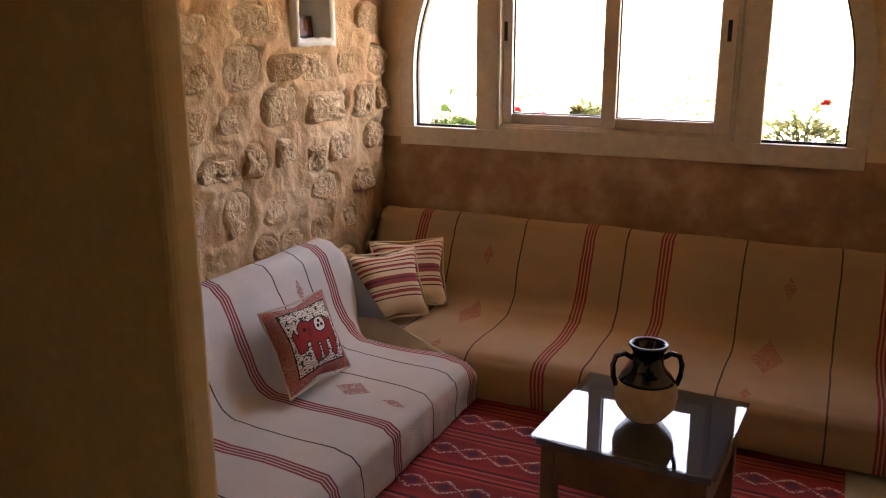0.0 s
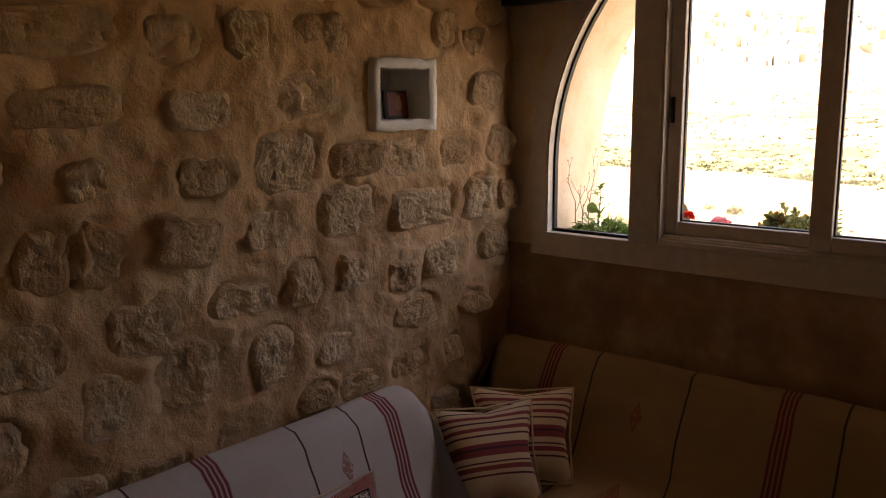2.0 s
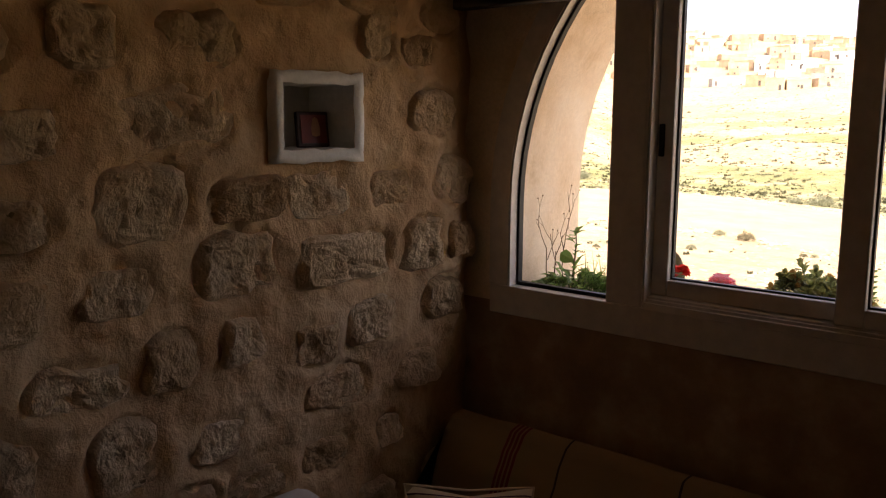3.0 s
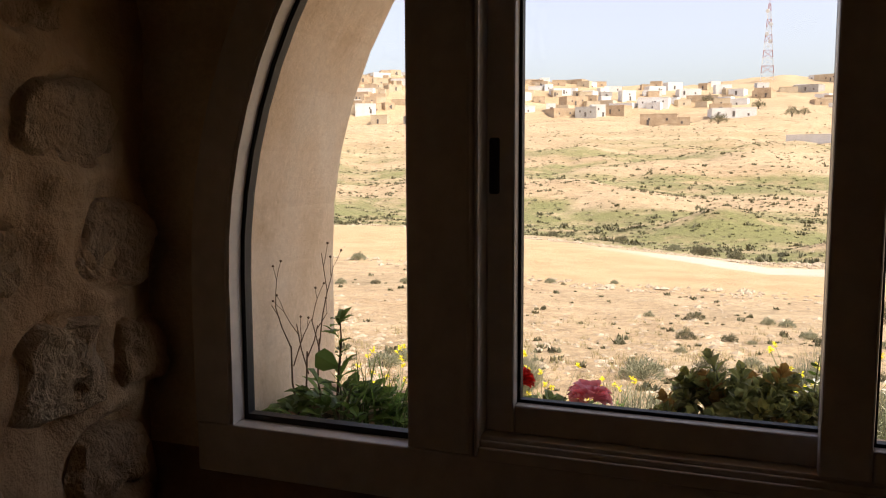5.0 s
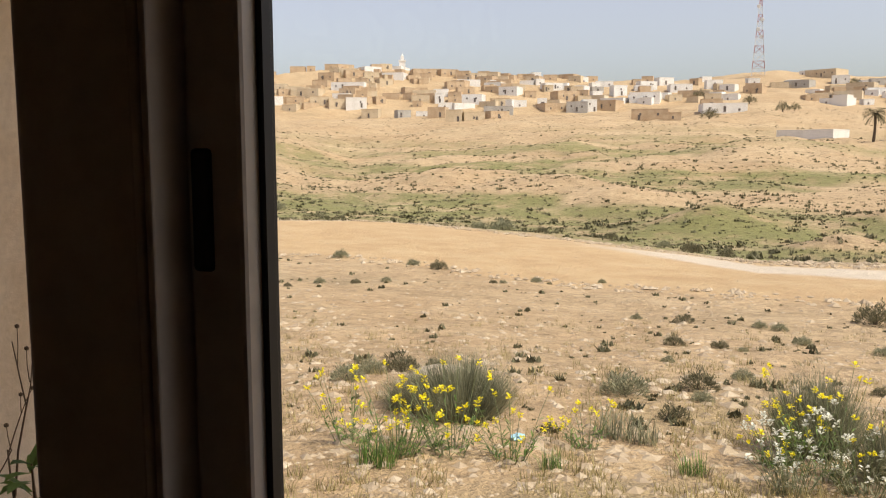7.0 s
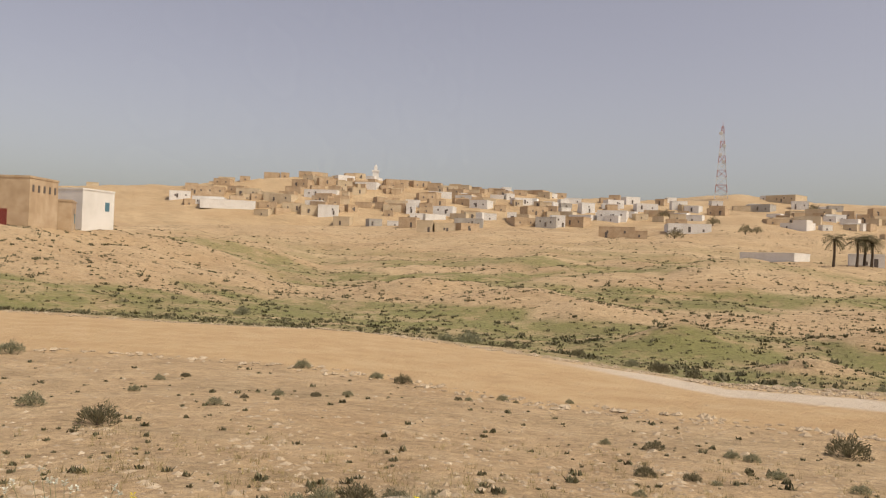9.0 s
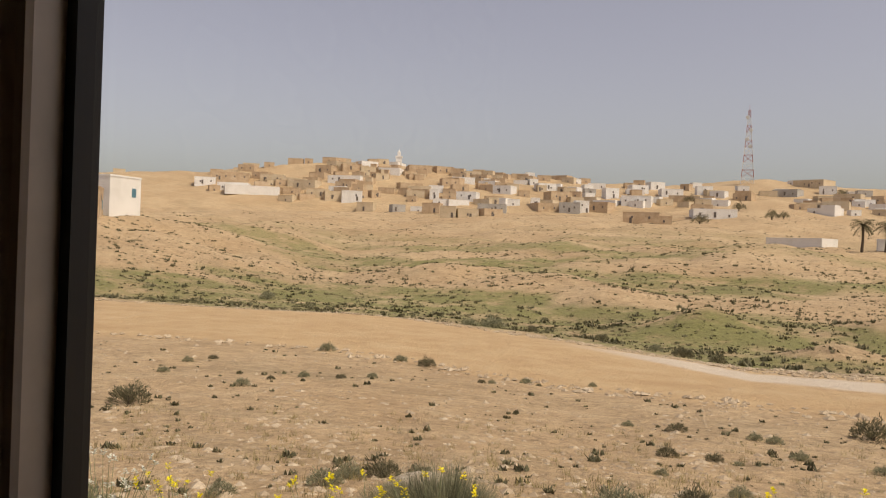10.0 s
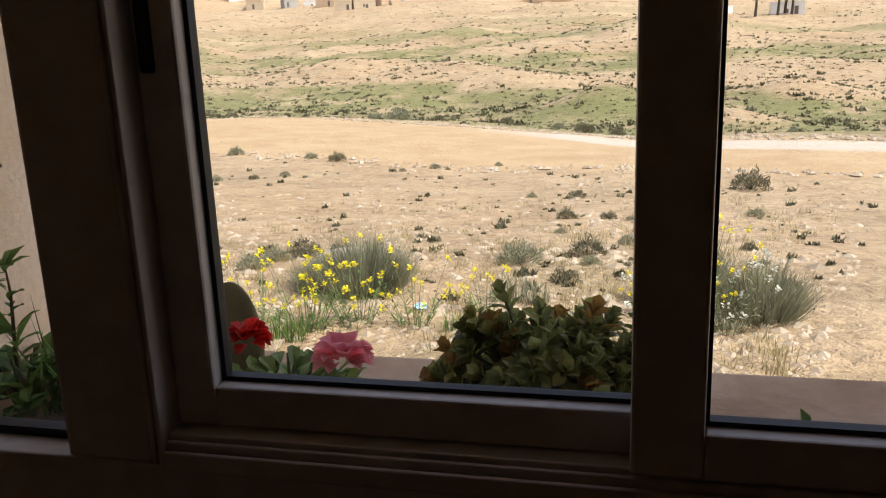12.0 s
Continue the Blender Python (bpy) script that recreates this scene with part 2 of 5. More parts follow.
holed("wall_east", [(ROOM_X1, 3.2, ROOM_Y0, 0.012, 0, ROOM_H)], PLASTER_DOOR, "plain ochre plaster wall")
holed("wall_south", [(-0.4, 3.2, ROOM_Y0 - 0.3, ROOM_Y0, 0, ROOM_H)], PLASTER_DOOR, "plain ochre plaster wall")
jamb = part("wall_partition", box_bm(0.0, 1.292, -2.855, -2.802, 0.0, ROOM_H, 0.012, 3), PLASTER_DOOR)
tagged(jamb, "ochre plastered partition beside the way in", "wall", kind="structure")


# ---- the stone wall, with its stones as pieces at the end of the file ----
NICHE = (-0.742, -0.512, 1.368, 1.53)


def courses():
    """The courses of rough stones in the wall: place along it, height, length and height of each stone."""
    known = [
        [(-2.02, 1.58, 0.11, 0.12), (-1.71, 1.58, 0.30, 0.09), (-1.42, 1.58, 0.14, 0.09), (-1.20, 1.60, 0.13, 0.11), (-0.94, 1.61, 0.17, 0.10), (-0.42, 1.66, 0.10, 0.10), (-0.25, 1.63, 0.11, 0.07)],
        [(-1.90, 1.43, 0.08, 0.08), (-1.69, 1.42, 0.23, 0.08), (-1.35, 1.41, 0.17, 0.09), (-1.02, 1.44, 0.26, 0.12), (-0.19, 1.46, 0.18, 0.11)],
        [(-2.07, 1.28, 0.06, 0.10), (-1.90, 1.30, 0.15, 0.09), (-1.66, 1.26, 0.10, 0.08), (-1.36, 1.25, 0.12, 0.09), (-1.10, 1.27, 0.19, 0.14), (-0.83, 1.26, 0.16, 0.09), (-0.61, 1.26, 0.18, 0.11), (-0.35, 1.26, 0.15, 0.09), (-0.10, 1.27, 0.14, 0.11)],
        [(-1.76, 1.09, 0.11, 0.13), (-1.64, 1.09, 0.11, 0.13), (-1.41, 1.09, 0.17, 0.11), (-1.15, 1.09, 0.14, 0.10), (-0.86, 1.11, 0.19, 0.13), (-0.53, 1.09, 0.29, 0.12), (-0.23, 1.09, 0.15, 0.13), (-0.07, 1.09, 0.10, 0.09)],
        [(-1.98, 1.06, 0.12, 0.12), (-1.25, 0.91, 0.17, 0.08), (-1.54, 0.90, 0.16, 0.12), (-1.05, 0.92, 0.12, 0.11), (-0.87, 0.93, 0.11, 0.09), (-0.43, 0.91, 0.17, 0.11), (-0.13, 0.92, 0.14, 0.11), (-0.63, 0.88, 0.13, 0.10)],
        [(-2.05, 0.88, 0.15, 0.13), (-1.81, 0.89, 0.15, 0.13), (-1.43, 0.76, 0.18, 0.15), (-1.16, 0.73, 0.14, 0.14), (-0.93, 0.71, 0.13, 0.09), (-0.56, 0.74, 0.19, 0.09), (-0.25, 0.73, 0.14, 0.09)],
        [(-1.64, 0.73, 0.14, 0.14), (-1.01, 0.57, 0.12, 0.07), (-0.82, 0.56, 0.14, 0.08), (-0.60, 0.57, 0.16, 0.08), (-0.36, 0.57, 0.09, 0.07), (-1.28, 0.55, 0.13, 0.09)],
        [(-1.93, 0.70, 0.15, 0.11), (-2.11, 0.72, 0.08, 0.12), (-1.55, 0.54, 0.15, 0.07), (-1.75, 0.54, 0.13, 0.09), (-2.00, 0.57, 0.13, 0.11)],
    ]
    stones = [s for row in known for s in row]
    rng = random.Random(7)
    for row in range(9):  # the stretches above, below and beyond
        z = 1.76 + 0.155 * row if row < 5 else 0.38 - 0.15 * (row - 5)
        y = -2.7
        while y < -0.12:
            w = rng.uniform(0.09, 0.24)
            stones.append((y + w / 2, z + rng.uniform(-0.02, 0.02), w, rng.uniform(0.07, 0.12)))
            y += w + rng.uniform(0.06, 0.14)
    for z in (0.62, 0.8, 0.96, 1.12, 1.27, 1.42, 1.58):
        for y in (-2.62, -2.42, -2.24):
            stones.append((y + rng.uniform(-0.03, 0.03), z + rng.uniform(-0.02, 0.02), rng.uniform(0.09, 0.16), rng.uniform(0.08, 0.12)))
    return [s for s in stones if s[1] < ROOM_H - 0.08 and s[1] > 0.06]


STONES = courses()


def stone_wall():
    step = 0.0095
    ys, zs = np.arange(-2.8, 0.0121, step), np.arange(0.0, ROOM_H + 0.001, step)
    Y, Z = np.meshgrid(ys, zs, indexing="ij")
    H = np.zeros_like(Y)
    for i, y in enumerate(ys):
        for j, z in enumerate(zs):
            H[i, j] = 0.016 * noise.noise((y * 2.1, z * 2.1, 3.3)) + 0.02 * noise.noise((y * 5.0, z * 6.0, 8.1)) + 0.014 * noise.noise((y * 11.0, z * 9.0, 1.7)) + 0.007 * noise.noise((y * 23.0, z * 19.0, 6.7)) + 0.0035 * noise.noise((y * 40.0, z * 40.0, 2.7))
    for k, (y, z, w, h) in enumerate(STONES):
        d = np.sqrt(((Y - y) / (w * 0.5 + 0.012)) ** 2 + ((Z - z) / (h * 0.5 + 0.012)) ** 2)
        deep = 0.003 + 0.003 * math.sin(k * 2.4)
        turn = np.arctan2(Z - z, Y - y)
        H += (0.006 + 0.005 * math.sin(k * 1.3)) * np.exp(-((d - 1.35) / 0.3) ** 2) * (0.6 + 0.6 * np.sin(turn * 2 + k))  # mortar smeared up round each stone
        H -= deep * np.clip(1.15 - d, 0, 0.35) / 0.35               # the bed of the stone
        if k % 5 < 3:                                                # an open joint along part of its edge
            H -= 0.017 * np.exp(-((d - 1.06) / 0.1) ** 2) * np.clip(np.cos(turn - k * 2.4) * 2 - 0.7, 0, 1)
    H -= 0.03 * np.exp(-((Y + 0.0) / 0.05) ** 2)
    verts = np.stack([H.ravel() - 0.004, Y.ravel(), Z.ravel()], 1)
    n, faces = len(zs), []
    y0, y1, z0, z1 = NICHE
    for i in range(len(ys) - 1):
        for j in range(n - 1):
            cy, cz = ys[i] + step / 2, zs[j] + step / 2
            if not (y0 < cy < y1 and z0 < cz < z1):
                faces.append((i * n + j, (i + 1) * n + j, (i + 1) * n + j + 1, i * n + j + 1))
    w = link_mesh("wall_west", verts, faces, MORTAR, smooth=True)
    tagged(w, "rough limestone wall pointed with smeared tan mortar", "wall", kind="structure")
    back = box_bm(-0.4, -0.3, -2.8, 0.012, 0.0, ROOM_H)
    for a in ((-2.8, y0, 0, ROOM_H), (y1, 0.012, 0, ROOM_H), (y0, y1, 0, z0), (y0, y1, z1, ROOM_H)):
        box_bm(-0.3, -0.05, a[0], a[1], a[2], a[3], bm=back)
    part("wall_core", back, MORTAR, w)
    return w


wall_west = stone_wall()
tagged(part("wall_west_rear", box_bm(-0.4, 0.0, ROOM_Y0, -2.8, 0.0, ROOM_H), PLASTER_DOOR), "plain ochre plaster wall", "wall", kind="structure")

# small niche with a limewashed rim, and a framed picture in it
niche = thing("wall_niche", "small square wall niche with an uneven limewashed rim", "niche", (0, -0.627, 1.36), kind="structure")
NGREY = mottled("niche_plaster", (0.6, 0.56, 0.5), (0.68, 0.64, 0.58), (0.74, 0.7, 0.65), 5.0, 0.9)


def niche_rim():
    y0, y1, z0, z1 = NICHE
    bm = bmesh.new()
    rng = random.Random(3)
    inner, outer = [], []
    for k in range(40):
        a = (k / 40) * 4
        side, f = int(a), a - int(a)
        cy, cz = [(f, 0), (1, f), (1 - f, 1), (0, 1 - f)][side]
        jit = lambda s: rng.uniform(-s, s)
        inner.append((y0 + 0.003 + (y1 - y0 - 0.006) * cy + jit(0.0025), z0 + 0.003 + (z1 - z0 - 0.006) * cz + jit(0.0025)))
        outer.append((y0 - 0.026 + (y1 - y0 + 0.052) * cy + jit(0.004), z0 - 0.03 + (z1 - z0 + 0.056) * cz + jit(0.004)))
    rows = [[bm.verts.new((x, p[0] + 0.627, p[1] - 1.36)) for p in ring] for x, ring in ((-0.28, inner), (0.022, inner), (0.028, [((a[0] * 2 + b[0]) / 3, (a[1] * 2 + b[1]) / 3) for a, b in zip(inner, outer)]), (0.026, outer), (-0.03, outer))]
    for a, b in zip(rows[1:], rows[2:]):
        for k in range(40):
            bm.faces.new((a[k], a[(k + 1) % 40], b[(k + 1) % 40], b[k]))
    part("rim", bm, LIMEWASH, niche, "chalky white rim", True)
    bm = bmesh.new()
    rows = [[bm.verts.new((x, p[0] + 0.627, p[1] - 1.36)) for p in inner] for x in (-0.15, 0.02)]
    for k in range(40):
        bm.faces.new((rows[0][k], rows[0][(k + 1) % 40], rows[1][(k + 1) % 40], rows[1][k]))
    bm.faces.new(rows[0])
    part("recess", bm, NGREY, niche, "grey plaster recess")


niche_rim()
RED_LACQUER = plain("red_picture", (0.2, 0.03, 0.02), 0.4)
BROWN_FRAME = plain("brown_frame", (0.05, 0.018, 0.01), 0.45)
OCHRE_PRINT = plain("ochre_print", (0.42, 0.2, 0.1), 0.6)
picture = thing("picture_frame", "little red picture in a dark frame leaning in the niche", "picture", (-0.07, -0.572, 1.372))
part("frame", box_bm(-0.008, 0.008, -0.045, 0.045, 0.0, 0.09, 0.003), BROWN_FRAME, picture)
part("print", box_bm(0.008, 0.011, -0.036, 0.036, 0.009, 0.081), RED_LACQUER, picture, "dark red print")
part("motif", lathe_bm([(0.001, 0.0), (0.012, 0.004), (0.014, 0.02), (0.008, 0.045), (0.001, 0.05)], 10), OCHRE_PRINT, picture, "faded ochre figure shape").matrix_basis = Matrix.Translation((0.011, 0.005, 0.025)) @ Matrix.Diagonal((0.12, 1, 1, 1))
picture.rotation_euler = (0, radians(-8), radians(-12))

# ---- the window ----
window = thing("window_1", "wide arched white window with two sliding sashes, dusty panes", "window", (0, 0, 0), kind="structure")


def arch_frame(r_in, r_out, base, y0, y1, mat, name, label=""):
    v, f = strip_solid(arch_line(r_in, base, 40), arch_line(r_out, base, 40), y0, y1)
    return link_mesh(name, v, f, mat, window, label)


arch_frame(R_GLASS + 0.005, R_OPEN + 0.004, 0.955, -0.004, 0.051, PVC, "window_frame", "white arched outer profile")
arch_frame(R_GLASS + 0.012, R_GLASS + 0.078, 0.955, -0.007, 0.0095, PVC, "architrave", "flat white inner trim")
arch_frame(R_GLASS - 0.003, R_GLASS + 0.005, 0.955, 0.03, 0.05, GASKET, "gasket")
part("bottom_rail", box_bm(0.1, 2.072, -0.005, 0.051, 0.886, 0.9545, 0.004), PVC, window)
part("window_sill", box_bm(0.074, 2.098, -0.0085, 0.0115, 0.868, 0.9548, 0.003), PVC, window)
part("transom", box_bm(0.46, 1.71, -0.002, 0.068, 1.79, 1.85, 0.005), PVC, window)
for x0, x1 in ((0.466, 0.571), (1.609, 1.713)):
    part("mullion", box_bm(x0, x1, -0.004, 0.07, 0.95, 2.02, 0.006), PVC, window)
for x in (0.5712, 0.5795, 1.5945, 1.6028):
    part("track", box_bm(x, x + 0.006, -0.0105, 0.06, 0.955, 1.79, 0.002, 2), PVC, window)
part("track_bed", box_bm(0.5775, 0.5792, 0.002, 0.06, 0.955, 1.79), PVC, window)
part("track_bed", box_bm(1.6008, 1.6025, 0.002, 0.06, 0.955, 1.79), PVC, window)
for y, z in ((-0.0125, 0.971), (-0.0035, 0.979)):
    part("lower_track", box_bm(0.586, 1.594, y, y + 0.006, 0.95, z, 0.002, 2), PVC, window)
part("lower_track", box_bm(0.586, 1.594, 0.0028, 0.066, 0.95, 0.985, 0.002, 2), PVC, window)


def pane(x0, x1, z0, z1, y, parent, name="pane"):
    p = part(name, box_bm(x0, x1, y - 0.002, y + 0.002, z0, z1), GLASS, parent)
    p.visible_shadow = False
    return p


def arch_pane(x0, x1, z0, y):
    """A pane cut by the arch above."""
    xs = np.linspace(x0, x1, 12)
    top = [(x, ZC + math.sqrt(max(0.0, (R_GLASS + 0.006) ** 2 - (x - XC) ** 2))) for x in xs]
    v, f = strip_solid([(x, z0) for x in xs], top, y - 0.002, y + 0.002)
    p = link_mesh("pane", v, f, GLASS, window)
    p.visible_shadow = False


arch_pane(0.152, 0.468, 0.945, 0.04)
arch_pane(1.712, 2.020, 0.945, 0.04)
arch_pane(0.584, 1.596, 1.85, 0.035)
part("gasket", box_bm(0.15, 0.466, 0.03, 0.05, 0.9546, 0.965), GASKET, window)
part("gasket", box_bm(1.7135, 2.022, 0.03, 0.05, 0.9546, 0.965), GASKET, window)


def sash(x0, x1, y, left, right, handle_x):
    z0, z1 = 0.986, 1.788
    s = part("sash", box_bm(x0, left, y - 0.018, y + 0.018, z0, z1, 0.004), PVC, window)
    part("stile", box_bm(right, x1, y - 0.018, y + 0.018, z0, z1, 0.004), PVC, s)
    part("rail", box_bm(left, right, y - 0.017, y + 0.017, z0, z0 + 0.044, 0.003), PVC, s)
    part("rail", box_bm(left, right, y - 0.017, y + 0.017, z1 - 0.044, z1, 0.003), PVC, s)
    gk = 0.005
    for a in ((left, left + gk, z0 + 0.044, z1 - 0.044), (right - gk, right, z0 + 0.044, z1 - 0.044), (left, right, z0 + 0.044, z0 + 0.044 + gk)):
        part("gasket", box_bm(a[0], a[1], y + 0.002, y + 0.016, a[2], a[3]), GASKET, s)
    pane(left, right, z0 + 0.04, z1 - 0.04, y + 0.009, s)
    part("handle", box_bm(handle_x - 0.008, handle_x + 0.008, y - 0.0215, y - 0.012, 1.352, 1.436, 0.0035, 3), GASKET, s, "black recessed finger pull")
    return s


sash(0.587, 1.105, 0.042, 0.632, 1.063, 0.600)
sash(1.056, 1.593, 0.0045, 1.12, 1.527, 1.562)
# dark band for the shadowed ceiling beam, with its shade painted in
pelmet = thing("shaded_beam", "beam across the top of the window, its shade put into a near-black colour", "pelmet", (1.1, -0.08, 1.75))
part("board", box_bm(-1.08, 1.6, -0.05, 0.0, 0.0, 0.24, 0.006), BEAM_SHADE, pelmet)
part("lid", box_bm(-1.08, 1.6, 0.0, 0.09, 0.2, 0.24, 0.004), BEAM_SHADE, pelmet)

# ---- the seating ----
SOFA_REDS, SOFA_LINES = [0.284, 1.077, 1.402, 2.23], [0.446, 0.78, 1.237, 1.708, 2.058, 2.4]
LEFT_REDS, LEFT_LINES = [-0.9, -1.484, -1.837, -2.3], [-1.03, -1.217, -1.692, -2.05]
CLOTH_BEIGE = woven("beige_woven_throw", 0, (0.4, 0.275, 0.16), SOFA_REDS, SOFA_LINES, [(0.632, -0.235, 0.43, 0.025, 0.2, 0.05), (1.888, -0.235, 0.43, 0.025, 0.2, 0.05), (0.63, -0.43, 0.206, 0.05, 0.13, 0.2), (1.84, -0.43, 0.206, 0.06, 0.15, 0.2), (0.63, -0.77, 0.206, 0.02, 0.04, 0.2), (1.8, -0.77, 0.206, 0.02, 0.04, 0.2)])
CLOTH_WHITE = woven("white_woven_throw", 1, (0.57, 0.54, 0.515), LEFT_REDS, LEFT_LINES, [(0.215, -1.1, 0.45, 0.2, 0.022, 0.05), (0.573, -1.312, 0.206, 0.07, 0.05, 0.2), (0.75, -1.34, 0.206, 0.05, 0.02, 0.2)])
FOAM = plain("dark_mattress_cover", (0.05, 0.035, 0.03), 0.9)

# profile of seat and back under a throw: distance from the wall, height
PROFILE = [(0.03, 0.3), (0.03, 0.5), (0.06, 0.55), (0.1, 0.575), (0.145, 0.568), (0.185, 0.53), (0.22, 0.46), (0.255, 0.37), (0.29, 0.285), (0.325, 0.24), (0.37, 0.215), (0.45, 0.205), (0.6, 0.203), (0.74, 0.2), (0.8, 0.19), (0.832, 0.165), (0.838, 0.12), (0.836, 0.06), (0.834, 0.022)]


def draped(name, along, start, end, mat, parent, sag_seed, end_round):
    steps = int((end - start) / 0.025)
    rows = []
    pts = []
    for (d0, z0), (d1, z1) in zip(PROFILE, PROFILE[1:]):
        for q in range(3):
            pts.append((d0 + (d1 - d0) * q / 3, z0 + (z1 - z0) * q / 3))
    pts.append(PROFILE[-1])
    for k in range(steps + 1):
        s = start + (end - start) * k / steps
        to_end = min(s - start if end_round[0] else 9, end - s if end_round[1] else 9)
        pinch = max(0.0, 1 - to_end / 0.06) ** 2
        row = []
        for q, (d, z) in enumerate(pts):
            wob = 0.008 * noise.noise((s * 3.1, q * 0.16, sag_seed)) + 0.004 * noise.noise((s * 9.0, q * 0.3, sag_seed + 4))
            zz = z + wob * 1.3 - pinch * 0.045 * (1 if z > 0.1 else 0.2)
            dd = d + wob + (0.008 * noise.noise((s * 14, z * 8, 5)) if q > len(pts) - 9 else 0)
            sl = s + (0.11 * smooth(0.22, 0.42, z) * max(0.0, 1 - (end - s) / 0.6) if along == "y" else 0)
            row.append((s, -dd, max(0.02, zz)) if along == "x" else (dd, sl, max(0.02, zz)))
        rows.append(row)
    n = len(pts)
    verts = [p for row in rows for p in row]
    faces = [(i * n + j, i * n + j + 1, (i + 1) * n + j + 1, (i + 1) * n + j) for i in range(steps) for j in range(n - 1)]
    for i, row in ((0, rows[0]), (steps, rows[-1])):  # closed ends
        mid = len(verts)
        verts.append(tuple(sum(p[c] for p in row) / n for c in range(3)))
        verts.append((row[0][0], row[0][1], 0.02) if along == "x" else (row[0][0], row[0][1], 0.02))
        ring = [i * n + j for j in range(n)] + [mid + 1]
        faces += [(ring[j], ring[(j + 1) % len(ring)], mid) for j in range(len(ring))]
    return link_mesh(name, verts, faces, mat, parent, smooth=True)


far_sofa = thing("floor_sofa", "long low floor sofa under a beige striped woven throw", "sofa", (0, 0, 0), "floor sofas round the corner")
part("mattress", box_bm(0.03, 2.68, -0.81, -0.05, 0.0, 0.16, 0.03, 3), FOAM, far_sofa)
draped("throw", "x", 0.05, 2.7, CLOTH_BEIGE, far_sofa, 1.0, (False, False))
left_sofa = thing("floor_sofa", "low floor sofa under a white throw with red stripes", "sofa", (0, 0, 0), "floor sofas round the corner")
part("mattress", box_bm(0.05, 0.81, -2.6, -0.9, 0.0, 0.16, 0.03, 3), FOAM, left_sofa)
draped("throw", "y", -2.7, -0.835, CLOTH_WHITE, left_sofa, 7.0, (False, True))

# ---- rug and floor ----


def rug_material():
    m, t, b = material("red_kilim", 0.95)
    c = t.nodes.new("ShaderNodeTexCoord")
    sep = t.nodes.new("ShaderNodeSeparateXYZ")
    t.links.new(c.outputs["Object"], sep.inputs[0])
    x = sep.outputs[0]
    y = math_node(t, "ADD", sep.outputs[1], math_node(t, "MULTIPLY", math_node(t, "SUBTRACT", noise_tex(t, c.outputs["Object"], 9.0, 2.0), 0.5), 0.012))
    band = math_node(t, "FRACT", math_node(t, "MULTIPLY", y, 1 / 0.235))
    cols = ramp(t, band, [(0.0, (0.26, 0.02, 0.02)), (0.06, (0.36, 0.045, 0.04)), (0.12, (0.06, 0.008, 0.012)), (0.16, (0.4, 0.06, 0.05)), (0.22, (0.22, 0.02, 0.02)), (0.3, (0.42, 0.08, 0.07)), (0.34, (0.08, 0.01, 0.015)), (0.4, (0.3, 0.025, 0.025)), (0.5, (0.24, 0.018, 0.02))])
    cols.node.color_ramp.interpolation = "CONSTANT"
    # row of stepped diamonds within each band
    u = math_node(t, "PINGPONG", math_node(t, "MULTIPLY", x, 1.0), 0.055)
    v = math_node(t, "ABSOLUTE", math_node(t, "SUBTRACT", band, 0.76))
    dist = math_node(t, "ADD", math_node(t, "SNAP", math_node(t, "MULTIPLY", u, 10.0), 0.1), math_node(t, "MULTIPLY", math_node(t, "SNAP", v, 0.025), 3.6))
    outline = math_node(t, "COMPARE", dist, 0.5, 0.075)
    inner = math_node(t, "LESS_THAN", dist, 0.2)
    field = math_node(t, "GREATER_THAN", band, 0.56)
    speck = math_node(t, "GREATER_THAN", noise_tex(t, c.outputs["Object"], 120.0, 1.0), 0.45)
    col = mix(t, math_node(t, "MULTIPLY", math_node(t, "MULTIPLY", outline, field), speck), cols, (0.5, 0.4, 0.36))
    col = mix(t, math_node(t, "MULTIPLY", inner, field), col, (0.09, 0.02, 0.05))
    fade = noise_tex(t, c.outputs["Object"], 4.0, 3.0)
    col = mix(t, 1.0, col, ramp(t, fade, [(0.3, (0.75, 0.75, 0.75)), (0.7, (1.1, 1.05, 1.05))]), "MULTIPLY")
    t.links.new(col, b.inputs["Base Color"])
    wv = t.nodes.new("ShaderNodeTexWave")
    wv.bands_direction = "Y"
    wv.inputs["Scale"].default_value = 90.0
    t.links.new(c.outputs["Object"], wv.inputs["Vector"])
    bump(t, b, wv.outputs["Fac"], 0.4, 0.004)
    return m


RUG = rug_material()
rug = thing("rug", "red striped kilim rug with rows of pale diamonds", "rug", (0, 0, 0))
part("weave", box_bm(0.6, 2.13, -2.35, -0.72, 0.0, 0.012, 0.004), RUG, rug)

# ---- table and jar ----
TABLE_WOOD = mottled("walnut_wood", (0.1, 0.045, 0.02), (0.17, 0.085, 0.04), (0.22, 0.12, 0.06), 5.0, 0.5, 50, 0.3, 0.003)
TABLE_GLASS = clear_glass("table_glass", (0.55, 0.56, 0.56), 0.01, 0.15)
table = thing("coffee_table", "small low wooden table with a glass top", "table", (1.6, -1.475, 0.012), "")
table.rotation_euler = (0, 0, radians(-3.4))
TZ = 0.368
part("glass_top", box_bm(-0.236, 0.236, -0.236, 0.236, TZ - 0.008, TZ, 0.002), TABLE_GLASS, table, "clear reflecting glass plate")
part("wooden_top", box_bm(-0.225, 0.225, -0.225, 0.225, TZ - 0.03, TZ - 0.0085, 0.003), plain("dark_tabletop", (0.1, 0.095, 0.12), 0.35), table)
